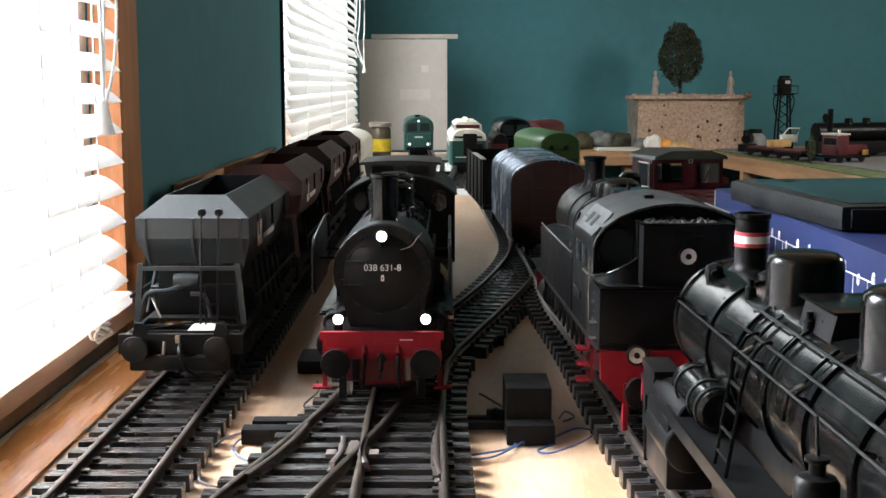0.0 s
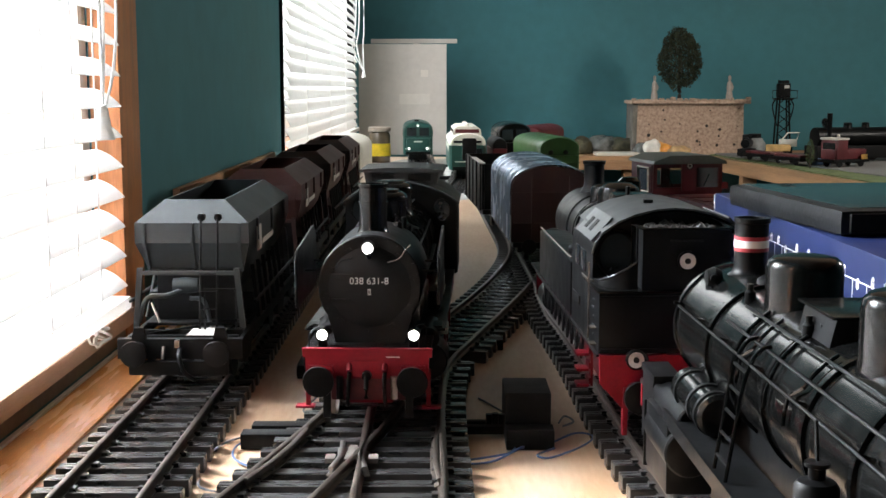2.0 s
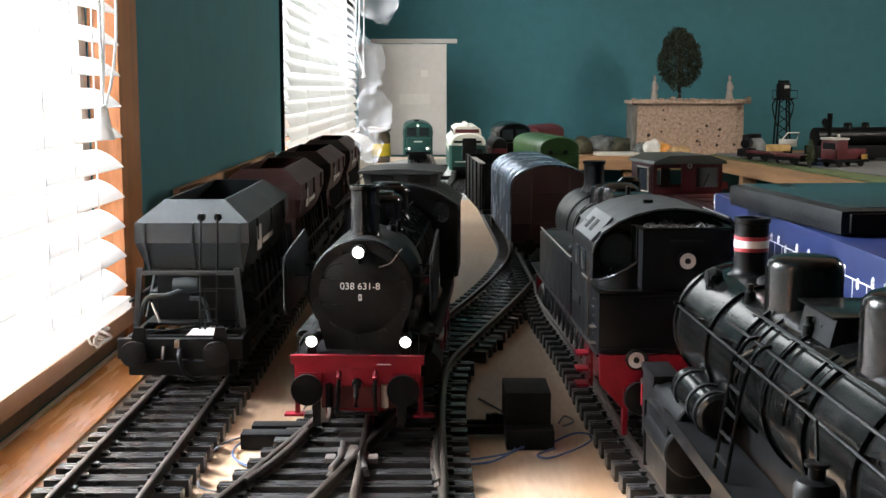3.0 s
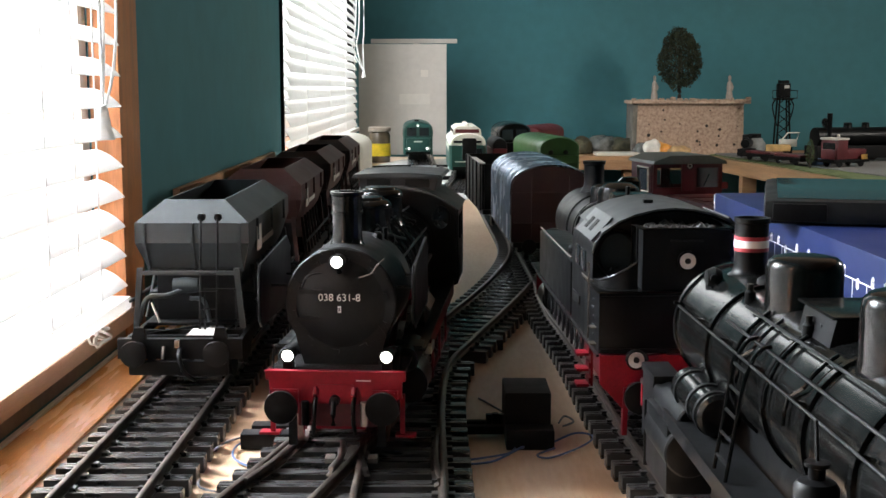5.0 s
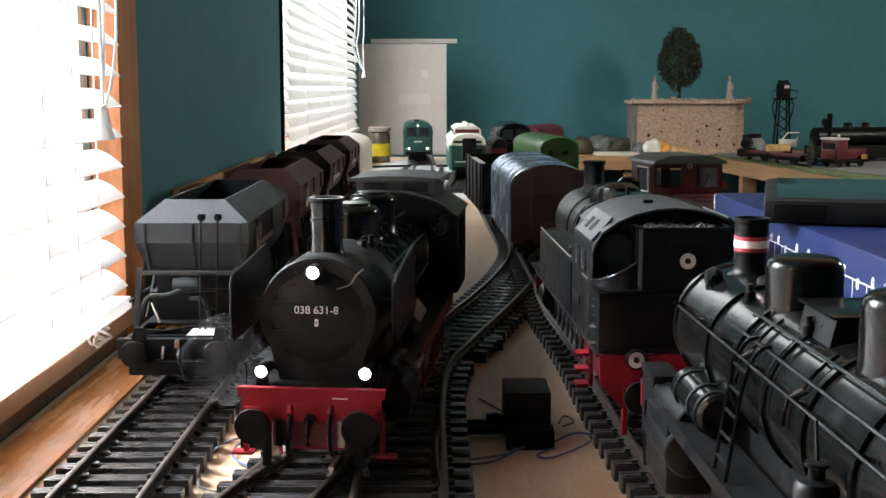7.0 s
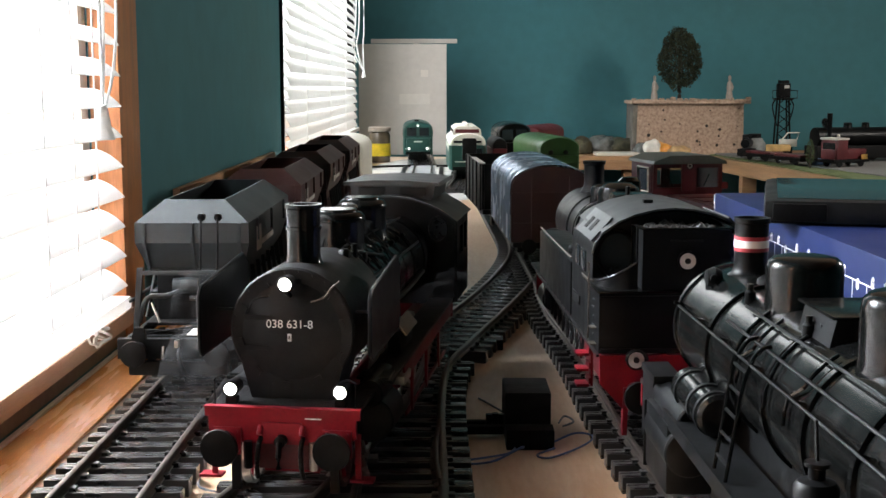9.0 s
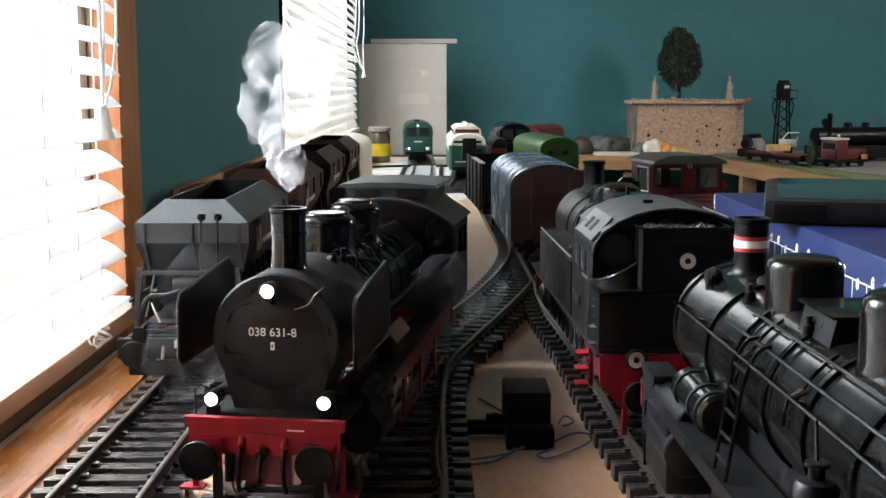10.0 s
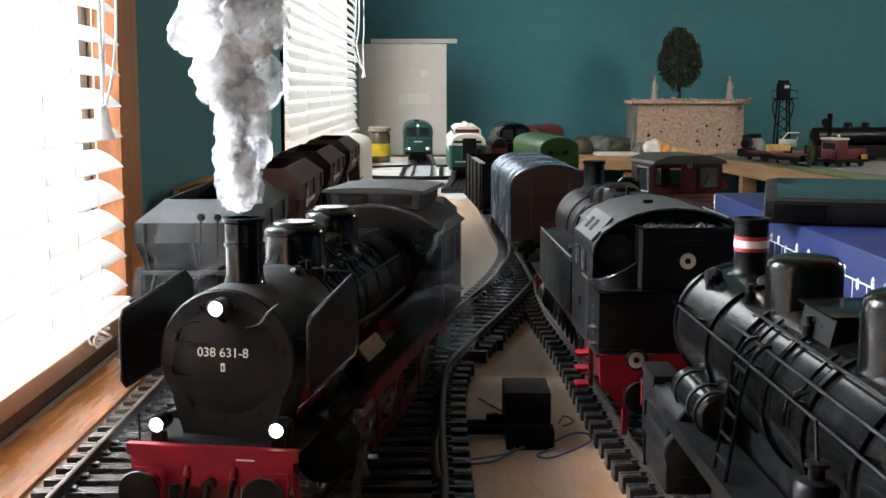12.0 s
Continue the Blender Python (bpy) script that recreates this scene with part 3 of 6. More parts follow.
        cyl(bm, .0012, .0483, .054, (sx * .0288, .005, 0), 'z', 8)
        lamp = part("headlamp", bm, BLACK, L)
        bm = bmesh.new()
        lathe(bm, [(0, -.0006), (.0033, .0002)], (sx * .0288, -.0002, .0567), 'y', 22)
        part("lamp_lens", bm, LAMPGLOW, lamp, "lit white lens")
        tube_ = tube(bmesh.new(), [(sx * .037, .0, .0483), (sx * .037, .0, .062), (sx * .034, .0, .0635), (sx * .031, .0, .0630)], .0005, 5)
        part("grab_rail", tube_, BLACK, L)
        # guard irons, steps, brake hoses
        part("guard_iron", box(sx * .026 - .0025, sx * .026 + .0025, -.002, .0, .004, .036, .0005), DARKGREY, L)
        part("step", box(sx * .040 - .006, sx * .040 + .006, -.002, .006, .010, .0115, .0004), RED, L)
        part("step_hanger", box(sx * .038 - .0015, sx * .038 + .0015, .000, .0012, .0115, .0352), RED, L)
        bm = tube(bmesh.new(), bez([(sx * .011, -.0068, .034), (sx * .011, -.012, .030), (sx * .0115, -.013, .020), (sx * .012, -.010, .014)], 5), .0013, 8)
        part("brake_hose", bm, BLACK, L)
        part("hose_cock", tube(bmesh.new(), [(sx * .011, -.0066, .040), (sx * .011, -.0095, .036)], .0016, 8), RED, L)
        bm = bmesh.new()
        cyl(bm, .0022, -.010, .004, (sx * .017, -.0095, .0285), 'z', 10)
        part("hose_coupling", bm, STEEL if sx > 0 else BLACK, L)
        # smoke deflector
        pl = [(.000, .077), (.0005, .105), (.004, .109), (.078, .1165), (.088, .110), (.088, .082), (.082, .075), (.004, .0735)]
        part("smoke_deflector", prism(bmesh.new(), pl, sx * .0445 - .0006, sx * .0445 + .0006, 'x'), BLACK, L)
        e = [(sx * .0446, a, b) for a, b in pl] + [(sx * .0446, *pl[0])]
        part("deflector_edge", tube(bmesh.new(), e, .0010, 6), BLACK, L)
        for y in (.025, .07):
            part("deflector_stay", tube(bmesh.new(), [(sx * .0325, y, .094), (sx * .043, y, .094)], .0008, 5), BLACK, L)
        # cylinder
        bm = bmesh.new()
        cyl(bm, .0125, .045, .080, (sx * .036, 0, .030), 'y', 24, .001)
        cyl(bm, .0075, .040, .085, (sx * .036, 0, .046), 'y', 20, .001)
        part("cylinder", bm, BLACK, L)
        part("cylinder_tread", box(sx * .036 - .009, sx * .036 + .009, .05, .07, .0516, .0530, .0006), BLACK, L)
        part("side_plate", box(-.0050, .0050, .118, .160, -.0006, .0006, .0003), BRASSY, L, "dull bronze plate", m=pose(sx * .0405, 0, .0665, 0, sx * 52, 0))
        part("side_plate_box", box(sx * .0365 - .004, sx * .0365 + .004, .116, .162, .0516, .0655, .001), BLACK, L)
        part("slide_cover", box(sx * .0440 - .0035, sx * .0440 + .0035, .088, .112, .0395, .0445, .0008), STEEL, L)
        for k in range(3):
            part("hanger", box(sx * .0440 - .0008, sx * .0440 + .0008, .135 + k * .06, .141 + k * .06, .012, .0398, .0003), RED, L)
        part("brake_rail", box(sx * .0430 - .0008, sx * .0430 + .0008, .12, .30, .0125, .0150, .0003), RED, L)
    bm = bmesh.new()
    lathe(bm, [(0, -.002), (.003, -.001), (.003, .004), (0, .004)], (0, -.0108, .033), 'y', 12)
    tube(bm, [(0, -.012, .033), (0, -.015, .026), (0, -.014, .020)], .0015, 8)
    part("coupling_hook", bm, BLACK, L)
    part("lower_bar", tube(bmesh.new(), [(-.016, -.003, .0125), (.018, -.003, .0125)], .0006), BLACK, L)
    # top headlamp
    bm = bmesh.new()
    lathe(bm, [(0, .010), (.0040, .009), (.0042, .002), (.0045, .0), (.0040, -.0004), (.0040, .0004), (0, .0004)], (0, .0036, .1112), 'y', 22)
    lamp = part("headlamp", bm, DOORBLACK, L)
    bm = bmesh.new()
    lathe(bm, [(0, -.0006), (.0034, .0002)], (0, .0034, .1112), 'y', 22)
    part("lamp_lens", bm, LAMPGLOW, lamp, "lit white lens")
    part("lamp_bracket", tube(bmesh.new(), [(0, .008, .107), (0, .0135, .104)], .0015), DOORBLACK, L)
    # frame and wheels
    for sx in (-1, 1):
        part("frame_plate", box(sx * .017 - .001, sx * .017 + .001, -.004, .398, .018, .046), RED, L)
    part("bogie_frame", box(-.015, .015, .012, .090, .010, .024, .001), RED, L)
    for y, r, n in ((.024, .0152, 10), (.084, .0152, 10), (.125, .0268, 14), (.185, .0268, 14), (.245, .0268, 14)):
        for sx in (-1, 1):
            w = spoked_wheel(r, n, L, "wheel", pose(sx * .0245, y, r), .0045)
            WHEELS.append((w, sx * .0245, y, r))
    for sx in (-1, 1):
        rod = part("coupling_rod", box(sx * .030 - .001, sx * .030 + .001, .122, .248, -.002, .002, .0008), STEEL, L)
        RODS.append((rod, sx))
        part("slide_bar", box(sx * .036 - .001, sx * .036 + .001, .080, .135, .0385, .0405), STEEL, L)
        part("main_valance", box(sx * .040 - .001, sx * .040 + .001, .13, .26, .036, .044), RED, L)


def tender_pose(t):
    """The tender is drawn behind: its front hangs on the engine, its rear stays on the track."""
    a = loco_pose(t) @ Vector((0, .404, 0))
    y = a.y + .205
    b = Vector((x_at(TB, y), y, a.z))
    return pose(a.x, a.y, a.z, 0, 0, -math.degrees(math.atan2(b.x - a.x, b.y - a.y)))


TENDER = empty("locomotive_tender", tender_pose(0), "black coal tender coupled behind the running locomotive", "tender")


def build_tender():
    T = TENDER
    part("tender_body", prism(bmesh.new(), [(-.046, .044), (.046, .044), (.046, .098), (.034, .108), (-.034, .108), (-.046, .098)], .006, .215), BLACK, T)
    part("coal", coal(.028, .09, (0, .11, .108)), COAL, T)
    part("tender_frame", box(-.036, .036, .006, .215, .018, .0435, .001), RED, T)
    for y in (.045, .11, .175):
        wheelset(T, y)


def coal(rx, ry, at, n=70):
    rnd = random.Random(4)
    bm = bmesh.new()
    for i in range(n):
        r = bmesh.ops.create_icosphere(bm, subdivisions=1, radius=rnd.uniform(.0022, .0042))
        o = Vector((at[0] + rnd.uniform(-rx, rx), at[1] + rnd.uniform(-ry, ry), at[2] + rnd.uniform(-.001, .003)))
        for v in r["verts"]:
            v.co = v.co * rnd.uniform(.8, 1.2) + o
    return bm


WINDOWM = mat("dark_window", (.012, .015, .017), .08, var=.1)
COAL = mat("coal", (.02, .02, .02), .35, var=.5, scale=200)
build_p8()

# ================= hopper wagons =================


def wheelset(parent, y, r=.0155):
    bm = bmesh.new()
    for sx in (-1, 1):
        lathe(bm, [(0, -.002), (r, -.002), (r, .0015), (r + .001, .0015), (r + .001, .0025), (0, .0025)], (sx * .0235, y, r), 'x', 24)
    cyl(bm, .002, -.024, .024, (0, y, r), 'x', 8)
    return part("wheelset", bm, DARKGREY, parent)


build_tender()


def hopper(material, m, label, near=False):
    """y from the buffers backwards; rail heads at z 0."""
    H = empty("hopper_wagon", m, label, "wagon", "hopper wagons by the window")
    Y0, Y1 = .052, .278
    hw, zw, zt, zl = .0410, .1145, .1300, .080
    b = .0165
    # bevelled, open upper body with thickness
    bm = bmesh.new()

    def ring(x, ya, yb, z):
        return [bm.verts.new(p) for p in ((-x, ya, z), (x, ya, z), (x, yb, z), (-x, yb, z))]
    R = [ring(.018, Y0 + .080, Y1 - .080, .050), ring(hw - .006, Y0 + .013, Y1 - .013, zl), ring(hw, Y0, Y1, zl + .020), ring(hw, Y0, Y1, zw),
         ring(hw - b * 1.15, Y0 + .0155, Y1 - .0155, zt), ring(hw - b * 1.15 - .0012, Y0 + .017, Y1 - .017, zt),
         ring(hw - .003, Y0 + .003, Y1 - .003, zw - .004), ring(hw - .012, Y0 + .016, Y1 - .016, zl), ring(.018, Y0 + .084, Y1 - .084, .056)]
    for a, c in zip(R, R[1:]):
        for i in range(4):
            bm.faces.new((a[i], a[(i + 1) % 4], c[(i + 1) % 4], c[i]))
    bm.faces.new(R[-1])
    bm.faces.new(R[0][::-1])
    body = part("body", bm, material, H, smooth=20)
    for x in (-.034, 0, .034):
        part("rib", prism(bmesh.new(), [(Y0 + .012, zl - .002), (Y0 - .0015, zl + .019), (Y0 - .0015, zw), (Y0 + .0005, zw), (Y0 + .0005, zl + .02), (Y0 + .0135, zl)], x - .001, x + .001, 'x'), material, body)
    for y in (.09, .165, .24):
        for sx in (-1, 1):
            part("rib", box(sx * (hw + .0008) - .001, sx * (hw + .0008) + .001, y - .0012, y + .0012, zl + .018, zw), material, body)
    for sx in (-1, 1):
        part("label_plate", box(sx * (hw + .0006) - .0004, sx * (hw + .0006) + .0004, Y0 + .035, Y0 + .055, .090, .108), PALE, body)
        part("lettering", box(sx * (hw + .0005) - .0003, sx * (hw + .0005) + .0003, Y0 + .062, Y0 + .12, .092, .096), PALE, body)
    # chassis
    part("sole_bar", box(-.041, -.038, .008, .322, .030, .038, .0005), DARKGREY, H)
    part("sole_bar", box(.038, .041, .008, .322, .030, .038, .0005), DARKGREY, H)
    for y in (.006, .324):
        part("headstock", box(-.043, .043, y - .003, y + .003, .026, .040, .0006), DARKGREY, H)
    part("floor_frame", box(-.036, .036, .058, .272, .0385, .041, .0005), DARKGREY, H)
    for y in (.020, .040, .290, .308):
        part("cross_member", box(-.0375, .0375, y - .0015, y + .0015, .034, .0395, .0004), DARKGREY, H)
    part("brake_beam", tube(bmesh.new(), [(-.036, .012, .039), (.004, .052, .039)], .0016, 6), DARKGREY, H)
    # matt black plate stands for the shade in the recess under the sloped end
    part("recess_shade", box(-.030, .030, .070, .074, .041, .0795, .001), MATTBLACK, H)
    for sx in (-1, 1):
        buffer(H, sx * .0278, .004, -.016, .033, .0090, DARKGREY, DARKGREY)
        part("buffer_step", prism(bmesh.new(), [(sx * .0278 - .005, .040), (sx * .0278 + .005, .040), (sx * .0278 + .003, .048), (sx * .0278 - .003, .048)], .002, .006), DARKGREY, H)
    # end platform: posts, ladder, brake gear, air tank
    for x in (-.038, .038):
        part("corner_post", prism(bmesh.new(), [(x - .002, .041), (x + .002, .041), (x * .90 + .002, zl + .004), (x * .90 - .002, zl + .004)], Y0 - .016, Y0 - .012), material, H)
        part("corner_post", prism(bmesh.new(), [(x - .002, .041), (x + .002, .041), (x * .90 + .002, zl + .004), (x * .90 - .002, zl + .004)], Y1 + .012, Y1 + .016), material, H)
    part("cross_bar", box(-.036, .036, Y0 - .0155, Y0 - .0125, zl - .001, zl + .002), material, H)
    part("cross_bar", box(-.036, .036, Y1 + .0125, Y1 + .0155, zl - .001, zl + .002), material, H)
    if near:
        bm = bmesh.new()
        for x in (.008, .020):
            tube(bm, [(x, Y0 - .019, .041), (x, Y0 - .006, .118)], .0008, 6)
        part("ladder", bm, DARKGREY, H)
        for z in (.055, .068, .080):
            part("ladder_rung", tube(bmesh.new(), [(.008, Y0 - .016, z), (.020, Y0 - .016, z)], .0006, 5), DARKGREY, H)
        bm = bmesh.new()
        for x in (.008, .020):
            lathe(bm, [(0, -.003), (.0028, -.002), (.0028, .002), (0, .003)], (x, Y0 - .003, .119), 'y', 12)
        part("brake_knob", bm, BLACK, H)
        bm = bmesh.new()
        lathe(bm, [(0, -.010), (.005, -.009), (.006, 0), (.005, .009), (0, .010)], (-.004, Y0 - .004, .070), 'x', 16)
        part("air_valve", bm, GREY, H)
        bm = tube(bmesh.new(), bez([(-.036, Y0 - .014, .045), (-.030, Y0 - .014, .062), (-.016, Y0 - .012, .064), (-.004, Y0 - .006, .068)], 5), .0020, 8)
        part("pipe", bm, GREY, H)
        bm = tube(bmesh.new(), bez([(.0, Y0 - .012, .062), (.010, Y0 - .012, .060), (.014, Y0 - .012, .045)], 5), .0016, 8)
        part("pipe", bm, GREY, H)
        part("brake_lever", tube(bmesh.new(), [(-.026, Y0 - .018, .060), (-.020, Y0 - .020, .046)], .0008, 6), PALE, H)
        part("hand_rail", tube(bmesh.new(), [(.012, Y0 - .02, .041), (.012, Y0 - .02, .07), (.034, Y0 - .02, .07), (.034, Y0 - .02, .041)], .0007, 5), DARKGREY, H)
        bm = bmesh.new()
        tube(bm, [(-.010, -.002, .036), (-.010, -.006, .028)], .0012, 6)
        part("hose_cock", bm, RAILM, H)
        bm = tube(bmesh.new(), bez([(0, .003, .033), (.002, -.010, .030), (.006, -.012, .020), (.012, -.008, .014)], 5), .0016, 8)
        part("coupling", bm, BLACK, H)
        part("pale_sheet", box(.002, .026, .016, .040, .0397, .0403), PALE, H, "cream paper scrap")
        part("lower_bumper", box(-.034, .034, -.004, .002, .016, .026, .002), DARKGREY, H)
        part("buffer_knob", box(-.0015, .0015, -.0075, -.003, .036, .041, .0005), STEEL, H)
    for sx in (-1, 1):
        for y0 in (.07, .26):
            bm = prism(bmesh.new(), [(y0 - .026, .030), (y0 + .026, .030), (y0 + .016, .012), (y0 - .016, .012)], sx * .033 - .002, sx * .033 + .002, 'x')
            part("axle_guard", bm, DARKGREY, H)
        for k in range(6):
            y = .085 + k * .027
            part("chute_lever", tube(bmesh.new(), [(sx * .042, y, .040), (sx * .036, y + .012, .078)], .0016, 6), DARKGREY, H)
        part("side_rail", tube(bmesh.new(), [(sx * .045, .05, .058), (sx * .045, .28, .058)], .0013, 6), DARKGREY, H)
        part("chute", prism(bmesh.new(), [(.08, .060), (.25, .060), (.215, .030), (.115, .030)], sx * .032 - .006, sx * .032 + .006, 'x'), material, H)
    for y in (.07, .26):
        wheelset(H, y)
    return H


hopper(GREY, pose(-.1805, .815, .0162), "grey weathered self-discharging hopper wagon, empty", True)
h0 = hopper(BROWN, pose(-.1815, 1.150, .0162), "red-brown weathered hopper wagon beside the window")
copy_thing(h0, pose(-.183, 1.485, .0162))
copy_thing(h0, pose(-.184, 1.820, .0162))

# ================= parked tank locomotive =================


def ring(bm, r, y0, y1, at, n=44, dr=.0007):
    return lathe(bm, [(r - .001, y0), (r + dr, y0), (r + dr, y1), (r - .001, y1)], at, 'y', n)


def round_lamp(L, x, y, z, r, s, lens):
    bm = bmesh.new()
    lathe(bm, [(0, s * .010), (r * .9, s * .009), (r * .95, s * .001), (r * 1.1, 0), (r * 1.1, -s * .0008), (r * .9, -s * .0008), (r * .85, s * .001), (0, s * .001)], (x, y, z), 'y', 22)
    lamp = part("lamp", bm, BLACK, L)
    bm = bmesh.new()
    lathe(bm, [(0, s * .0004), (r * .35, s * .0003), (r * .86, -s * .0002)], (x, y, z), 'y', 22)
    part("lamp_lens", bm, lens, lamp, "pale unlit lens")
    bm = bmesh.new()
    lathe(bm, [(0, -s * .001), (r * .32, -s * .0008), (r * .3, s * .0008)], (x, y, z), 'y', 14)
    part("bulb", bm, MATTBLACK, lamp)
    return lamp


LENS = mat("unlit_lens", (.62, .60, .56), .25, var=.1, scale=100)
STRIPE_RED = mat("stripe_red", (.30, .02, .03), .4)


def tank_loco():
    """y from the rear beam forwards; rail heads at z 0."""
    L = empty("tank_locomotive", pose(.1435, .715, .0162, 0, 0, 1.9), "black tank locomotive with red frame parked on track", "locomotive")
    part("rear_beam", prism(bmesh.new(), [(-.0500, .0516), (.0500, .0516), (.0495, .034), (.036, .019), (-.036, .019), (-.0495, .034)], 0, .003), RED, L, "red buffer beam")
    for sx in (-1, 1):
        buffer(L, sx * .0285, 0, -.020, .0300, .0098, RED, BLACK)
        round_lamp(L, sx * .0290, -.006, .0500, .0056, 1, LENS)
        part("lamp_hood", tube(bmesh.new(), [(sx * .0290 + .0064 * math.cos(a), -.008, .0500 + .0064 * math.sin(a)) for a in [math.pi * k / 8 for k in range(9)]], .0008, 5), BLACK, L)
        part("frame_plate", box(sx * .036 - .0015, sx * .036 + .0015, .004, .38, .020, .0510), DARKRED, L)
        bm = prism(bmesh.new(), [(-.002, .032), (.004, .032), (.006, .002), (.001, .002)], sx * .034 - .0015, sx * .034 + .0015, 'x')
        part("guard_iron", bm, RED, L)
        for k, z in enumerate((.018, .028, .038)):
            part("step", box(sx * .0500 - .005, sx * .0500 + .003, .058 + k * .001, .071 + k * .001, z, z + .0018, .0004), RED, L)
            part("step_riser", box(sx * .0465 - .0008, sx * .0465 + .0008, .058, .071, z + .0018, z + .0058), RED, L)
        part("step_hanger", box(sx * .0450 - .0008, sx * .0450 + .0008, .060, .066, .018, .0515), RED, L)
        bm = tube(bmesh.new(), bez([(sx * .012, -.001, .036), (sx * .013, -.010, .032), (sx * .014, -.010, .014)], 5), .0014, 8)
        part("brake_hose", bm, STEEL if sx < 0 else BLACK, L)
        for k, y in enumerate((.11, .165, .22, .275)):
            spoked_wheel(.0215, 12, L, "wheel", pose(sx * .0245, y, .0215), .0045)
        part("coupling_rod", box(sx * .0400 - .001, sx * .0400 + .001, .10, .285, .018, .022, .0008), STEEL, L)
        part("cylinder", cyl(bmesh.new(), .0105, .330, .368, (sx * .036, 0, .028), 'y', 22, .001), BLACK, L)
        part("sill_strip", box(sx * .0510 - .0008, sx * .0510 + .0008, .001, .325, .0505, .0520), BLACK, L)
        for k in range(10):
            y = .085 + k * .023
            part("brake_rigging", tube(bmesh.new(), bez([(sx * .047, y, .048), (sx * .0475, y + .006, .030), (sx * .047, y + .018, .046)], 3), .0009, 5), DARKGREY, L)
    part("lower_body", box(-.0505, .0505, .002, .060, .0520, .0890, .0012), BLACK, L)
    part("ledge", box(-.0515, .0515, .0005, .062, .0891, .0905, .0005), GLOSSBLACK, L)
    for z in (.0545, .0865):
        part("rivet_strip", box(-.0495, .0495, .0008, .0019, z - .0008, z + .0008), BLACK, L)
    # coal bunker with an open top and a flared rim
    bx0, bx1, bz = -.0245, .0285, .1265
    bm = prism(bmesh.new(), [(bx0, .004), (bx1, .004), (bx1, .048), (bx1 - .0015, .048), (bx1 - .0015, .0055), (bx0 + .0015, .0055), (bx0 + .0015, .048), (bx0, .048)], .0906, bz, 'z')
    part("bunker_floor", box(bx0 + .002, bx1 - .002, .006, .0355, .116, .118), MATTBLACK, L)
    bk = part("coal_bunker", bm, BLACK, L)
    bm = bmesh.new()
    for x0, x1, y0, y1 in ((bx0 - .0012, bx1 + .0012, .0028, .0056), (bx0 - .0012, bx0 + .0016, .0057, .049), (bx1 - .0016, bx1 + .0012, .0057, .049)):
        bx(bm, x0, x1, y0, y1, bz + .0001, bz + .0013, .0004)
    part("bunker_rim", bm, GLOSSBLACK, bk)
    part("coal", coal(.022, .018, (.002, .026, bz - .0035), 110), COAL, L)
    part("bunker_bar", box(-.008, .012, .0028, .0039, .1195, .1206, .0003), DARKGREY, bk)
    for y in (.018, .034):
        part("bunker_rib", box(bx0 - .0012, bx0 - .0001, y - .0008, y + .0008, .0906, bz), BLACK, bk)
    round_lamp(L, .0015, -.001, .1085, .0056, 1, LENS)
    # cab shell: upright sides drawn into a flat arched roof
    def sec(d):
        half = [(.0500 - d, .0520), (.0500 - d, .1085), (.0482 - d, .1150 - d * .5), (.0435 - d, .1212 - d * .7), (.0350, .1277 - d), (.0240, .1322 - d), (.0120, .1350 - d), (.0, .1360 - d)]
        return half + [(-x, z) for x, z in half[-2::-1]]
    shell = bmesh.new()
    prism(shell, sec(.0) + sec(.0016)[::-1], .0320, .122)
    part("cab_shell", shell, BLACK, L)
    top = [p for p in sec(-.0014) if p[1] > .1195]
    low = [p for p in sec(-.0001) if p[1] > .1185]
    part("cab_roof", prism(bmesh.new(), top + low[::-1], .0285, .128), ROOFGREY, L, "dull dark grey roof")
    part("opening_rim", tube(bmesh.new(), [(x * .995, .0315, z) for x, z in sec(0) if z > .09], .0013, 8), GLOSSBLACK, L)
    part("cab_rear_wall", prism(bmesh.new(), sec(.0018), .036, .038), BLACK, L)
    part("cab_front_wall", prism(bmesh.new(), sec(.0018), .118, .120), BLACK, L)
    part("roof_hatch", box(-.012, -.006, .066, .074, .1366, .1390, .0008), BLACK, L)
    part("roof_seam", box(-.044, .044, .0765, .0775, .1195, .1205), BLACK, L)
    for sx in (-1, 1):
        # round rear window in a deep rim
        ringpts = [(sx * .0345 + .0122 * math.cos(a), .0350, .1080 + .0145 * math.sin(a)) for a in [2 * math.pi * k / 28 for k in range(29)]]
        part("window_rim", tube(bmesh.new(), ringpts, .0015, 8), GLOSSBLACK, L)
        part("rear_window", prism(bmesh.new(), [(p[0], p[2]) for p in ringpts[:-1]], .0352, .0358), WINDOWM, L, "dark round window")
        # swept fairing from the cab side round to the bunker
        e = [(sx * (.0505 - .0235 * (1 - math.cos(a))), .0325 - .0265 * math.sin(a)) for a in [math.pi / 2 * i / 12 for i in range(13)]]
        bm = bmesh.new()
        lo = [bm.verts.new((x, y, .0906)) for x, y in e]
        hi = [bm.verts.new((x * .985, y + .001, .0925 + .0145 * (i / 12) ** 2)) for i, (x, y) in enumerate(e)]
        for i in range(12):
            bm.faces.new((lo[i], lo[i + 1], hi[i + 1], hi[i]))
        bmesh.ops.solidify(bm, geom=bm.faces[:], thickness=.0012)
        part("wing_plate", bm, BLACK, L)
        part("wing_beading", tube(bmesh.new(), [(x * .985, y + .001, .0930 + .0145 * (i / 12) ** 2) for i, (x, y) in enumerate(e)], .0008, 6), GLOSSBLACK, L)
        # shoulder panel with two slots, light on the roof painted in as grey
        ang = math.degrees(math.atan2(.1277 - .1150, .0482 - .0350))
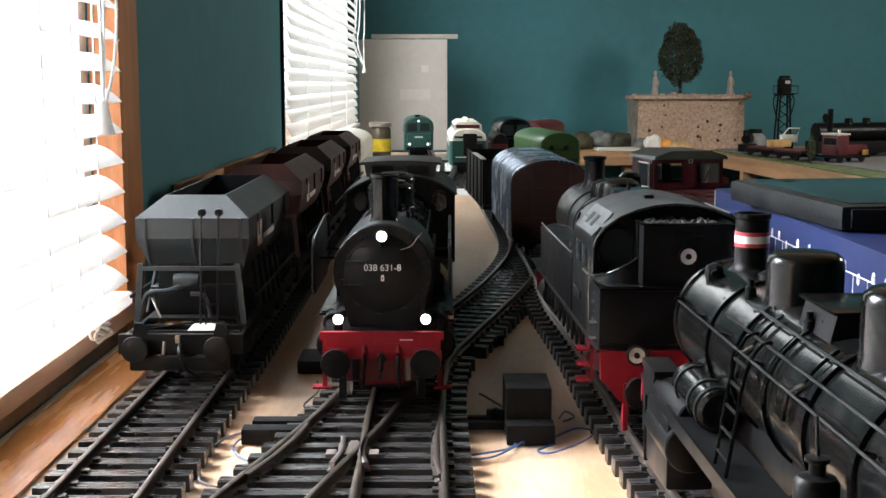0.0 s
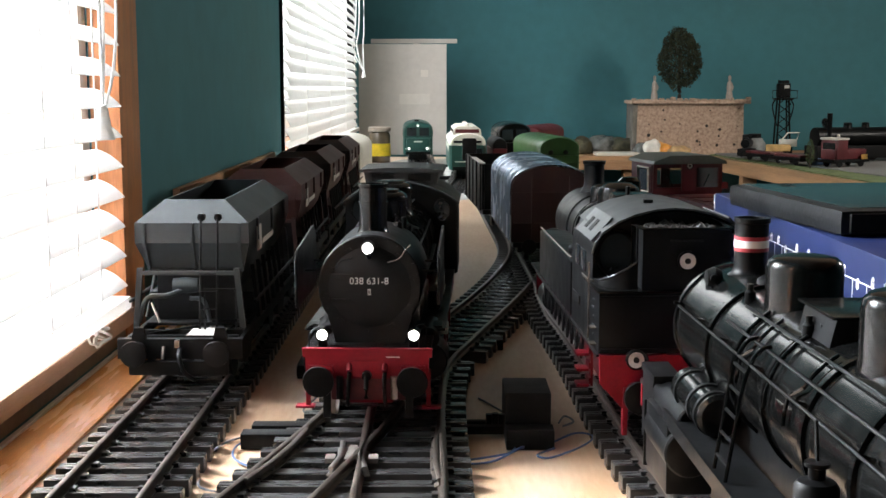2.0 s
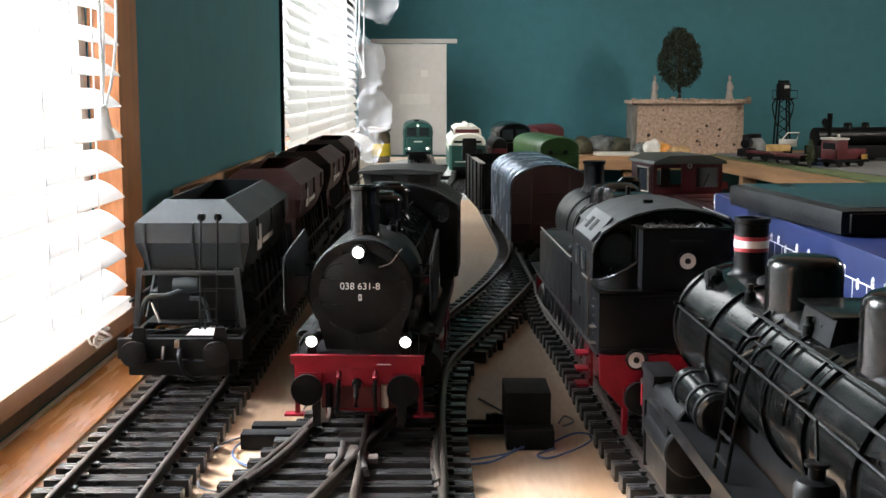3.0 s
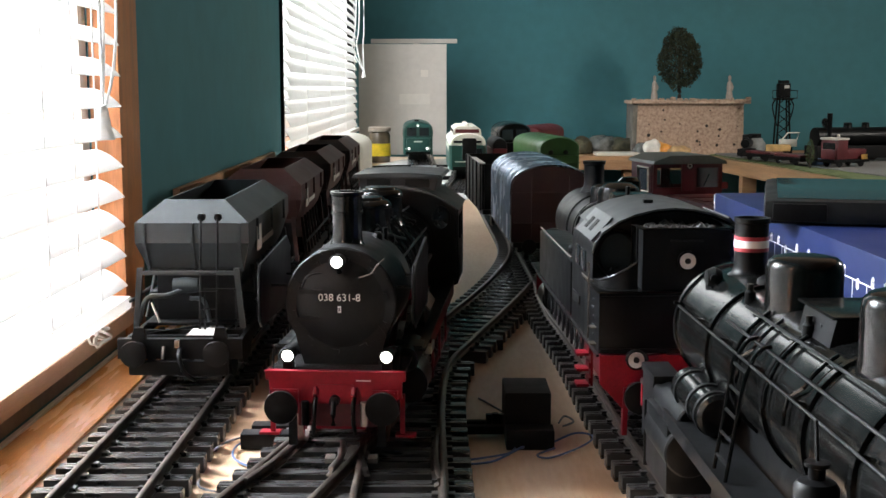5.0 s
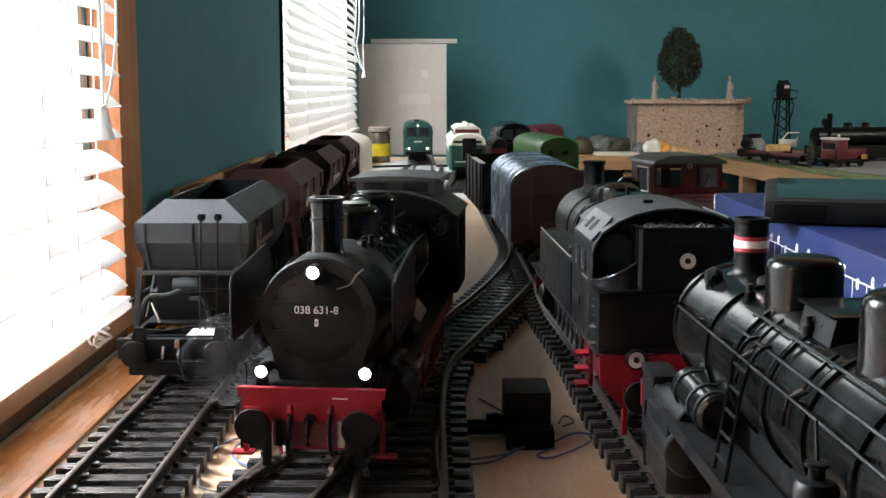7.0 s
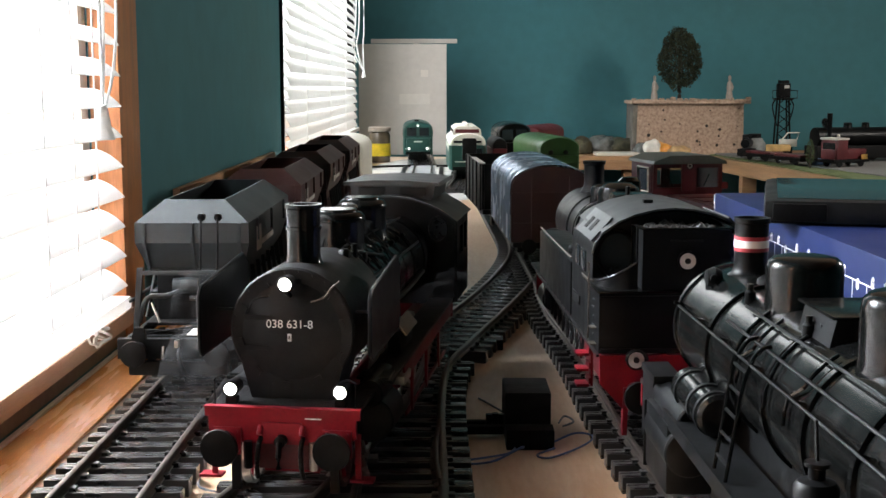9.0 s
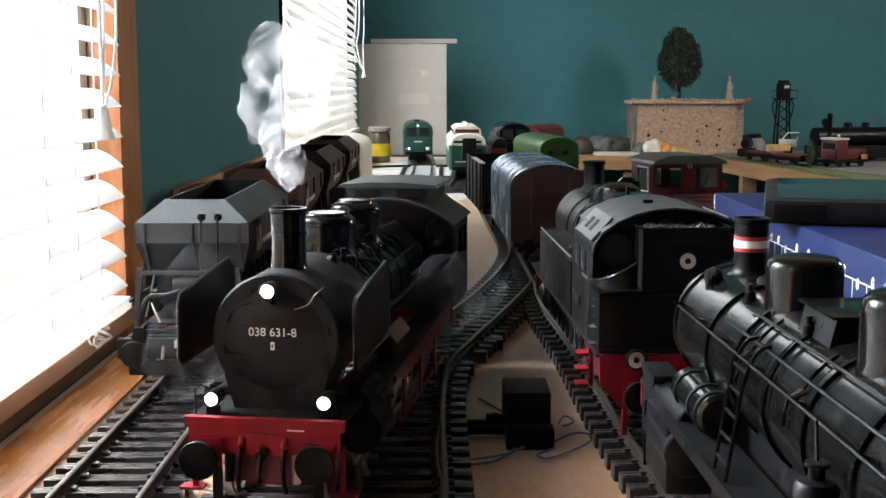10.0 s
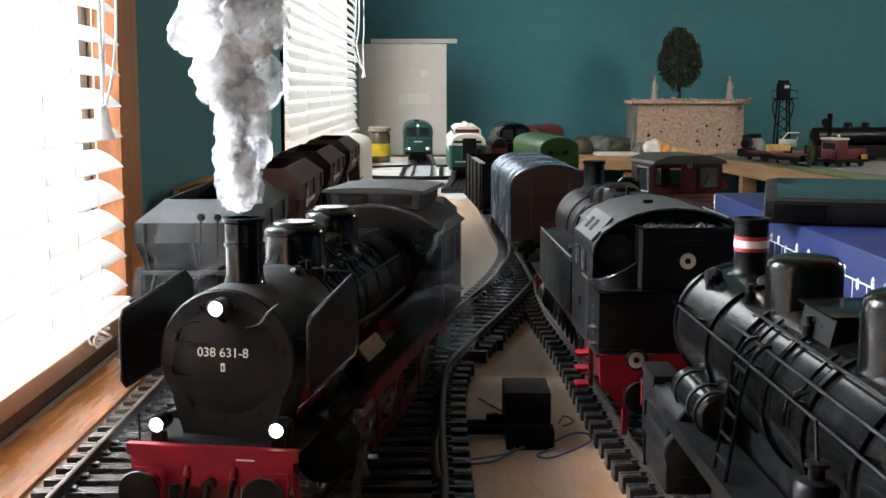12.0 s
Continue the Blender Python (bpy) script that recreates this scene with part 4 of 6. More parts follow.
        rp = part("roof_panel", box(-.0098, .0098, .040, .106, .0, .0012, .0003), LIT_SHOULDER, L, "shoulder panel, greyed for the light it catches", m=pose(sx * .0426, 0, .1224, 0, sx * (ang + 4), 0))
        for y in (.062, .080):
            part("panel_slot", box(sx * .0005 - .0045, sx * .0005 + .0045, y, y + .009, .0013, .0016), MATTBLACK, rp)
        for y in (.058, .084):
            part("cab_window", box(sx * .0503 - .0004, sx * .0503 + .0004, y, y + .018, .0935, .1070, .0003), WINDOWM, L)
        part("side_tank", box(sx * .0330 - .0172, sx * .0330 + .0172, .129, .318, .0520, .0900, .0015), BLACK, L)
        part("tank_filler", lathe(bmesh.new(), [(.0075, 0), (.0075, .004), (.006, .0055), (0, .006)], (sx * .038, .175, .0901), 'z', 18), BLACK, L)
        part("tank_rail", tube(bmesh.new(), [(sx * .0495, .13, .0925), (sx * .0495, .315, .0925)], .0008, 5), RAILM, L)
        part("number_plate_bar", box(sx * .0508 - .0004, sx * .0508 + .0004, .080, .112, .068, .074, .0002), DARKGREY, L)
        for k in range(5):
            part("lettering_bar", box(sx * .0507 - .0002, sx * .0507 + .0002, .020, .024 + .004 * (k % 2), .060 + k * .0055, .0612 + k * .0055), GREY, L)
        for z in (.0560, .0660):
            part("foot_plate", box(sx * .0525 - .002, sx * .0525 + .002, .010, .018, z, z + .0008), RAILM, L)
        part("hand_rail", tube(bmesh.new(), [(sx * .0525, .030, .056), (sx * .0525, .030, .1040)], .0007, 5), RAILM, L)
        part("hand_rail", tube(bmesh.new(), bez([(sx * .0515, .064, .0915), (sx * .0520, .040, .0920), (sx * .0500, .028, .0925)], 4), .0008, 5), RAILM, L)
        part("running_board", box(sx * .044 - .006, sx * .044 + .006, .318, .392, .0495, .0518, .0004), BLACK, L)
        for k in range(3):
            part("feed_pipe", tube(bmesh.new(), bez([(sx * .010, .150 + k * .05, .1205), (sx * .0235, .156 + k * .05, .112), (sx * .0285, .162 + k * .05, .095)], 4), .0011, 6), BLACK, L)
    bm = bmesh.new()
    lathe(bm, [(.0275, 0), (.0275, .19), (.0290, .191), (.0290, .262), (.0262, .264), (.020, .2675), (.0, .270)], (0, .122, .0925), 'y', 40)
    part("boiler", bm, BLACK, L)
    for y in (.19, .235, .28):
        part("boiler_band", ring(bmesh.new(), .0275, -.001, .001, (0, y, .0925)), BLACK, L)
    bm = bmesh.new()
    lathe(bm, [(.0125, 0), (.010, .004), (.0086, .008), (.0088, .024), (.0100, .0250), (.0100, .0275), (.0075, .0275), (.007, .01), (0, .009)], (0, .348, .1195), 'z', 28)
    part("chimney", bm, BLACK, L)
    for y, r, h in ((.225, .0165, .0195), (.285, .0130, .014)):
        bm = bmesh.new()
        lathe(bm, [(r * 1.1, -.006), (r, .001), (r, h * .55), (r * .9, h * .8), (r * .6, h * .96), (0, h)], (0, y, .1185), 'z', 28)
        part("dome", bm, GLOSSBLACK, L)
    part("sandbox", box(-.015, .015, .150, .185, .1160, .1345, .004), GLOSSBLACK, L)
    part("air_pump", lathe(bmesh.new(), [(0, 0), (.007, 0), (.007, .016), (.005, .018), (.005, .022), (.0065, .023), (.0065, .036), (0, .038)], (-.036, .335, .0520), 'z', 18), BLACK, L)
    part("whistle", cyl(bmesh.new(), .0016, .134, .142, (-.010, .134, 0), 'z', 8), BLACK, L)
    part("front_beam", box(-.045, .045, .389, .392, .022, .048, .0005), RED, L)
    return L


LIT_SHOULDER = mat("lit_shoulder_grey", (.034, .037, .037), .42, spec=.4, var=.15, scale=50)
tank_loco()


# ================= large parked locomotive beside the camera =================
def big_loco(m, label, details=True):
    """y from the smokebox front; the boiler runs towards -y; table height is z 0."""
    L = empty("steam_locomotive", m, label, "locomotive")
    AZ, R = .0930, .0345
    bm = bmesh.new()
    lathe(bm, [(0, .004), (.020, .0035), (.031, .0), (R + .0012, -.002), (R + .0012, -.006), (R, -.0065), (R, -.075)], (0, 0, AZ), 'y', 56)
    part("smokebox", bm, GLOSSBLACK, L)
    bm = bmesh.new()
    lathe(bm, [(R - .0008, -.075), (R - .0008, -.46), (0, -.46)], (0, 0, AZ), 'y', 56)
    part("boiler", bm, GLOSSBLACK, L)
    for y in (-.0755, -.125, -.178, -.232, -.286, -.34):
        part("boiler_band", ring(bmesh.new(), R, -.0018, .0018, (0, y, AZ), 56, .0009), GLOSSBLACK, L)
    # chimney with a red and white ring
    bm = bmesh.new()
    lathe(bm, [(.0125, .0), (.0102, .0016), (.0092, .004), (.0090, .008), (.0090, .0285), (.0098, .0290), (.0098, .0315), (.0078, .0315), (.0074, .012), (0, .011)], (0, -.030, AZ + R - .002), 'z', 32)
    ch = part("chimney", bm, BLACK, L)
    for z0, z1, mm in ((.0135, .0155, STRIPE_RED), (.0156, .0195, WHITEP), (.0196, .0216, STRIPE_RED)):
        bm = bmesh.new()
        lathe(bm, [(.0085, z0), (.0093, z0), (.0093, z1), (.0085, z1)], (0, -.030, AZ + R - .002), 'z', 32)
        part("chimney_ring", bm, mm, ch)
    for y, r, h in ((-.122, .0178, .0225), (-.245, .0178, .0265)):
        bm = bmesh.new()
        lathe(bm, [(r * 1.12, -.010), (r * 1.04, -.004), (r, .0), (r, h * .72), (r * .95, h * .87), (r * .82, h * .96), (r * .6, h), (0, h * 1.02)], (0, y, AZ + R - .001), 'z', 40)
        part("dome", bm, GLOSSBLACK, L)
    bm = bmesh.new()
    prism(bm, [(-.016, .0), (.016, .0), (.013, .013), (-.013, .013)], -.205, -.165)
    for v in bm.verts:
        v.co.z += AZ + R - .006
    sb = part("sandbox", bm, BLACK, L)
    part("sandbox_lid", box(-.0155, .0155, -.208, -.162, AZ + R + .0072, AZ + R + .0086, .0005), GLOSSBLACK, sb)
    # feed valve cluster by the chimney
    bm = bmesh.new()
    lathe(bm, [(0, -.005), (.0045, -.004), (.0062, 0), (.0045, .004), (0, .005)], (-.020, -.030, AZ + R - .0035), 'x', 18)
    lathe(bm, [(.0035, -.010), (.0035, .006), (.0025, .007), (0, .007)], (-.021, -.030, AZ + R - .006), 'z', 14)
    lathe(bm, [(0, -.007), (.0022, -.006), (.0022, .006), (0, .007)], (-.021, -.030, AZ + R - .003), 'y', 12)
    part("feed_valve", bm, BLACK, L)
    part("lid", lathe(bmesh.new(), [(.007, -.002), (.0065, .002), (.004, .0035), (0, .0038)], (.0, -.068, AZ + R), 'z', 20), BLACK, L)
    # safety fittings down the side
    for k, (y, a) in enumerate(((-.093, 60), (-.098, 78), (-.102, 95), (-.180, 62), (-.19, 70))):
        aa = radians(90 + (90 - a))
        p = Vector((R * math.cos(aa), y, AZ + R * math.sin(aa)))
        bm = bmesh.new()
        lathe(bm, [(0, -.003), (.0028, -.002), (.0028, .004), (.0016, .005), (.0016, .008), (0, .008)], p, 'z', 12)
        part("valve", bm, BLACK, L)
    for sx in (-1, 1):
        part("hand_rail", tube(bmesh.new(), [(sx * .0372, -.022, .1075), (sx * .0372, -.45, .1075)], .0006, 6), BLACK, L)
        for y in (-.012, -.06, -.11, -.17, -.23, -.30):
            part("rail_knob", tube(bmesh.new(), [(sx * .032, y, .106), (sx * .0374, y, .1075)], .0011, 6), GLOSSBLACK, L)
        part("pipe", tube(bmesh.new(), [(sx * .0300, -.10, .1140), (sx * .0300, -.45, .1140)], .0007, 6), BLACK, L)
        part("pipe", tube(bmesh.new(), [(sx * .0225, -.105, .1220), (sx * .0225, -.45, .1220)], .0007, 6), BLACK, L)
        for k, y in enumerate((-.130, -.150, -.185, -.222)):
            pts = [(sx * (R + .0012) * math.cos(radians(a)), y + (.01 if k % 2 else 0) * (a < 30), AZ + (R + .0012) * math.sin(radians(a))) for a in range(60, -10, -10)]
            part("sand_pipe", tube(bmesh.new(), pts, .0009, 6), GLOSSBLACK, L)
        part("running_board", box(sx * .048 - (.022 if sx > 0 else 0), sx * .048 + (0 if sx > 0 else .022), -.46, -.045, .0525, .0550, .0006), BLACK, L)
        part("footplate_edge", box(sx * .0485 - .0007, sx * .0485 + .0007, -.46, -.045, .048, .0556), BLACK, L)
        bm = bmesh.new()
        cyl(bm, .0110, -.105, -.040, (sx * .0335, 0, .0665), 'y', 26, .002)
        tank = part("air_tank", bm, GLOSSBLACK, L)
        for y in (-.098, -.082, -.052):
            part("tank_band", ring(bmesh.new(), .0110, -.0015, .0015, (sx * .0335, y, .0665), 26), BLACK, tank)
        bm = bmesh.new()
        cyl(bm, .0135, -.065, -.005, (sx * .0385, 0, .036), 'y', 26, .001)
        cyl(bm, .0085, -.07, .0, (sx * .0385, 0, .0535), 'y', 22, .001)
        part("cylinder", bm, BLACK, L)
        part("valve_chest", box(sx * .0375 - .0125, sx * .0375 + .0125, -.060, -.002, .012, .0500, .002), BLACK, L)
        part("chest_plate", box(sx * .0375 - .0135, sx * .0375 + .0135, -.0019, .0, .010, .0490, .0006), BLACK, L)
        part("cylinder_cover", lathe(bmesh.new(), [(0, -.0665), (.010, -.066), (.0125, -.0652)], (sx * .0385, 0, .036), 'y', 24), BLACK, L)
        # vertical pump on the footplate
        bm = bmesh.new()
        lathe(bm, [(0, .0555), (.0085, .0556), (.0085, .068), (.0060, .069), (.0060, .074), (.0080, .075), (.0080, .089), (.0066, .091), (.0030, .092), (.0030, .096), (.0045, .0965), (.0045, .098), (0, .0985)], (sx * .0425, -.275, 0), 'z', 22)
        pump = part("air_pump", bm, BLACK, L)
        part("pump_rod", tube(bmesh.new(), [(sx * .0425, -.275, .098), (sx * .0425, -.272, .112)], .0008, 6), DARKGREY, pump)
        for z in (.062, .081):
            part("pump_flange", ring(bmesh.new(), .0088, -.001, .001, (0, 0, 0), 20), GLOSSBLACK, pump, m=pose(sx * .0425, -.275, z, 90, 0, 0))
        # ladder up the boiler
        for y in (-.148, -.168):
            pts = bez([(sx * .0465, y, .055), (sx * .0430, y, .078), (sx * .0395, y, .100), (sx * .034, y, .113), (sx * .028, y, .1155)], 5)
            part("ladder_stile", tube(bmesh.new(), pts, .0009, 6), GLOSSBLACK, L)
        for k in range(5):
            z, x = .062 + k * .0105, .0455 - k * .0017
            part("ladder_rung", tube(bmesh.new(), [(sx * x, -.148, z), (sx * x, -.168, z)], .0008, 5), BLACK, L)
        part("frame_plate", box(sx * .020 - .001, sx * .020 + .001, -.46, .02, .004, .066), BLACK, L)
        for y in (-.13, -.19, -.25, -.31):
            w = spoked_wheel(.0252, 12, L, "wheel", pose(sx * .0282, y, .0099), .0052, BLACK, MATTBLACK)
        part("slide_bar", box(sx * .0385 - .001, sx * .0385 + .001, -.14, -.066, .042, .044), STEEL, L)
        part("front_step", box(sx * .040 - .008, sx * .040 + .008, -.012, .026, .0605, .0650, .0008), BLACK, L)
        part("front_lever", prism(bmesh.new(), [(.024, .020), (.027, .020), (.027, .0604), (-.004, .0604), (-.004, .050), (.012, .046)], sx * .0455 - .0012, sx * .0455 + .0012, 'x'), BLACK, L)
    part("saddle", box(-.022, .022, -.07, -.004, .050, .072, .002), BLACK, L)
    part("front_platform", box(-.046, .046, .0, .040, .0490, .0515, .0006), BLACK, L)
    part("front_beam", box(-.045, .045, .040, .0425, .034, .0515, .0006), RED, L)
    for sx in (-1, 1):
        buffer(L, sx * .0288, .0425, .054, .048, .0090, BLACK)
    bm = bmesh.new()
    for i in range(40):
        a = 2 * math.pi * i / 40
        for y in (-.010, -.070):
            bmesh.ops.create_icosphere(bm, subdivisions=1, radius=.0007, matrix=Matrix.Translation((R * math.cos(a), y, AZ + R * math.sin(a))))
    tagged(part("rivets", bm, GLOSSBLACK, L), kind="stuff")
    return L


big_loco(pose(.1450, .596, .0295, 0, 0, 1.2) @ Matrix.Scale(.87, 4), "large black parked steam locomotive with ringed chimney and domes")


# ================= covered wagon, dark wagon =================
TARP = mat("silver_blue_tarpaulin", (.28, .37, .52), .26, metal=.3, var=.25, scale=25, bump=.25, bscale=60)


def covered_wagon():
    W = empty("covered_wagon", pose(.1270, 1.42, .0162, 0, 0, 2.0), "brown covered wagon with wrinkled silver-blue tarpaulin roof", "wagon")
    hw, ez, pz = .0470, .0900, .1190
    sec = [(-hw, .030), (-hw, ez)] + [(-hw * math.cos(math.pi * i / 14), ez + (pz - ez) * math.sin(math.pi * i / 14) ** .75) for i in range(1, 14)] + [(hw, ez), (hw, .030)]
    part("end_wall", prism(bmesh.new(), sec, 0, .004), ENDBROWN, W)
    part("end_wall", prism(bmesh.new(), sec, .306, .31), ENDBROWN, W)
    bm = bmesh.new()
    n = 96
    rows = []
    for i in range(n + 1):
        y = .003 + .304 * i / n
        row = []
        for j, (x, z) in enumerate(sec):
            k = 1.020 + (.026 if x < -.018 else .006) * math.sin(i * .85 + .8 * math.sin(j * .9)) * (.35 + .65 * abs(math.sin(i * .23))) * (1 if 0 < j < len(sec) - 1 else .6)
            row.append(bm.verts.new((x * k, y, .030 + (z - .030) * k)))
        rows.append(row)
    for a, b in zip(rows, rows[1:]):
        for j in range(len(sec) - 1):
            bm.faces.new((a[j], a[j + 1], b[j + 1], b[j]))
    part("tarpaulin", bm, TARP, W, "wrinkled silver tarpaulin", smooth=60)
    for x in (-.022, .022):
        part("end_post", box(x - .0015, x + .0015, -.002, .0, .030, .108, .0004), ENDBROWN, W)
    for z in (.052, .088):
        part("end_rail", box(-.046, .046, -.0016, .0, z - .001, z + .001), ENDBROWN, W)
    part("sole_bar", box(-.045, .045, -.002, .312, .024, .0298, .0006), DARKGREY, W)
    for sx in (-1, 1):
        buffer(W, sx * .0278, -.002, -.018, .027, .0088, DARKGREY, DARKGREY)
        for y in (.07, .24):
            part("axle_guard", prism(bmesh.new(), [(y - .022, .0238), (y + .022, .0238), (y + .01, .010), (y - .01, .010)], sx * .032 - .002, sx * .032 + .002, 'x'), DARKGREY, W)
    for y in (.07, .24):
        wheelset(W, y)


covered_wagon()


def dark_wagon(m, label, h=.095, col=DARKGREY, ln=.30):
    W = empty("open_wagon", m, label, "wagon")
    hw = .043
    for sx in (-1, 1):
        part("side_wall", box(sx * hw - .0015, sx * hw + .0015, 0, ln, .031, h, .0006), col, W)
        for k in range(5):
            y = .02 + k * (ln - .04) / 4
            part("stanchion", box(sx * (hw + .0022) - .0012, sx * (hw + .0022) + .0012, y - .002, y + .002, .028, h, .0004), col, W)
    for y in (0, ln - .003):
        part("end_wall", box(-hw + .002, hw - .002, y, y + .003, .031, h, .0006), col, W)
    part("floor", box(-hw - .001, hw + .001, -.004, ln + .004, .024, .0305, .0006), DARKGREY, W)
    for y in (.06, ln - .06):
        wheelset(W, y)
    return W


dw = dark_wagon(pose(.102, 1.80, .0162, 0, 0, 3.5), "dark weathered high-sided open wagon with grey edge", .098)
part("top_rail", box(-.047, -.040, -.004, .15, .0985, .1005, .0005), PALE, dw, "bright grey capping")


# ================= blue box with tablet =================
def blue_carton():
    B = empty("blue_carton", pose(.216, 0, 0), "blue printed cardboard box with white track drawing", "box")
    Y0, Y1, X1, H = .56, .957, .19, .1442
    part("carton_body", box(0, X1, Y0, Y1, .0005, H - .030, .0012), BLUEBOX, B)
    part("carton_lid", box(-.0015, X1 + .0015, Y0 - .0015, Y1 + .0015, H - .0295, H, .0014), BLUEBOX, B)
    part("edge_line", box(-.0021, -.0016, Y1 - .0012, Y1 + .0012, .0006, H - .0012), PALE, B)
    def line(y0, z0, y1, z1, w=.0008):
        bm = tube(bmesh.new(), [(-.0019, y0, z0), (-.0019, y1, z1)], w * .42, 4)
        part("printed_line", bm, WHITEP, B)
    line(Y0, .1275, Y1 - .09, .1275)
    rnd = random.Random(2)
    y = Y1 - .11
    k = 0
    while y > Y0 + .02:
        line(y, .1275, y, .1275 - .030 - .012 * (k % 2), .0006)
        z = .1300 - (.004 if k % 3 == 1 else 0)
        pts = [(-.0019, y - .008 + .0015 * math.cos(a), z + .0028 * math.sin(a)) for a in [2 * math.pi * i / 12 for i in range(13)]]
        part("printed_lamp", tube(bmesh.new(), pts, .0004, 4), WHITEP, B)
        part("printed_dot", box(-.0022, -.0017, y - .0088, y - .0072, z - .0022, z - .0002), WHITEP, B)
        y -= rnd.uniform(.016, .026)
        k += 1
    return B


blue_carton()


def tablet():
    T = empty("tablet_computer", tab_a(), "black tablet computer in thick case lying on blue box", "tablet")
    part("case", box(-.0925, .0925, -.125, .125, 0, .0150, .0055), mat("rubber_case", (.007, .0075, .008), .42, spec=.25, var=.3, bump=.1), T, "black rubber case")
    part("screen", box(-.0855, .0855, -.117, .117, .0151, .0156, .0002), mat("screen_glass", (.02, .03, .032), .08, var=.1, coat=.5), T, "dark glossy screen")
    part("corner_guard", box(-.0945, -.0920, .088, .1195, .0022, .0128, .001), MATTBLACK, T)
    return T


def tab_a():
    """Where it lies at first, with a corner towards the window."""
    return pose(.3345, .775, .1445, 0, 0, 96)


def tab_b():
    return pose(.3390, .792, .1445, 0, 0, 75)


TABLET = tablet()


# ================= turnout motor and wiring =================
def motor():
    M = empty("turnout_motor", pose(0, 0, 0), "black plastic turnout motor beside the points", "motor")
    part("motor_case", box(.0395, .0690, .758, .800, .0005, .0335, .0015), MATTBLACK, M)
    part("motor_step", box(.0395, .0700, .742, .7575, .0005, .0135, .0012), MATTBLACK, M)
    part("drive_rod", box(.0, .0394, .7685, .7745, .003, .0085, .0008), MATTBLACK, M)
    part("drive_rod", box(.0, .0394, .7815, .7865, .003, .0085, .0008), MATTBLACK, M)
    bm = bmesh.new()
    for k in range(3):
        cyl(bm, .0022, .0, .010, (.030 + .004 * k, .776 + .002 * (k % 2), .005), 'z', 10)
    part("linkage", bm, BLACK, M)
    return M


motor()
SM = empty("turnout_motor", Matrix.Identity(4), "low black point motor strip beside the running track", "motor")
part("motor_case", box(-.128, -.088, .744, .757, .0005, .0105, .001), MATTBLACK, SM)
part("motor_case", box(-.124, -.082, .764, .776, .0005, .0105, .001), MATTBLACK, SM)
SM2 = empty("turnout_motor", Matrix.Identity(4), "small black point motor on the baseboard", "motor")
part("motor_case", box(-.115, -.079, .93, .975, .0005, .012, .003), MATTBLACK, SM2)
part("motor_stub", box(.018, .052, 1.035, 1.052, .0005, .010, .001), MATTBLACK, SM2)
WIREB = mat("blue_wire", (.05, .10, .25), .4, var=.1)
WIREG = mat("grey_wire", (.12, .13, .15), .5, var=.1)


def wire(pts, material, label):
    tagged(part("wire", tube(bmesh.new(), bez([(x, y, z) for x, y, z in pts], 8), .0007, 6), material), label, "wire", "layout wires")


wire([(.045, .742, .002), (.040, .728, .003), (.025, .716, .004), (.010, .713, .003), (-.002, .715, .002)], WIREB, "thin blue wire curling over the baseboard")
wire([(.050, .742, .002), (.048, .730, .006), (.030, .712, .003), (.012, .706, .003)], WIREB, "thin blue wire curling over the baseboard")
wire([(.070, .752, .003), (.085, .765, .005), (.096, .768, .003), (.094, .752, .004), (.082, .736, .003), (.065, .722, .002), (.058, .728, .002), (.070, .742, .002)], WIREB, "looped thin blue wire on the baseboard")
wire([(.026, .87, .001), (.035, .845, .002), (.045, .82, .002), (.048, .805, .004)], WIREG, "thin grey wire on the baseboard")
wire([(.078, .80, .002), (.083, .81, .004), (.088, .80, .003), (.080, .792, .002)], WIREG, "thin grey wire on the baseboard")
wire([(-.143, .73, .004), (-.135, .745, .006), (-.124, .757, .006), (-.118, .768, .006)], WIREG, "thin grey wire between the tracks")
wire([(-.14, .675, .004), (-.138, .665, .003), (-.128, .66, .002), (-.11, .66, .002)], WIREG, "thin grey wire between the tracks")
wire([(-.118, .765, .004), (-.130, .745, .003), (-.128, .72, .003), (-.115, .705, .002), (-.10, .70, .003)], WIREB, "thin pale blue wire between the tracks")
wire([(-.085, .80, .006), (-.098, .83, .003), (-.092, .87, .003), (-.096, .90, .003)], WIREG, "thin grey wire between the tracks")

# ================= blind cords, window dressing =================
BC = empty("blind_cord", Matrix.Identity(4), "white blind pull cords with cone tassel", "cord")
part("cord", tube(bmesh.new(), bez([(-.2585, .93, .625), (-.2585, .93, .35), (-.2580, .93, .24), (-.2585, .932, .2125)], 6), .0014, 6), CORDM, BC)
part("cord", tube(bmesh.new(), bez([(-.2545, .935, .625), (-.2560, .935, .35), (-.2565, .932, .26), (-.2583, .931, .2125)], 6), .0012, 6), CORDM, BC)
part("cord", tube(bmesh.new(), bez([(-.2475, .93, .625), (-.2455, .93, .32), (-.2480, .93, .25), (-.2560, .931, .214)], 6), .0012, 6), CORDM, BC)
part("tassel", lathe(bmesh.new(), [(0, .0265), (.0035, .026), (.0045, .022), (.0062, .010), (.0090, .0012), (.0086, .0), (0, .0)], (-.2590, .931, .1875), 'z', 24), WHITEP, BC, "white plastic cone tassel")
rnd = random.Random(5)
kp = [(-.262 + rnd.uniform(-.006, .008), .905 + rnd.uniform(-.014, .014), .040 + rnd.uniform(-.006, .006)) for i in range(16)]
tagged(part("cord_knot", tube(bmesh.new(), bez(kp, 5), .0011, 6), CORDM), "tangled white cord end by the blind rail", "cord")
BC2 = empty("blind_cord", Matrix.Identity(4), "thin white looped blind cords at the far window", "cord")
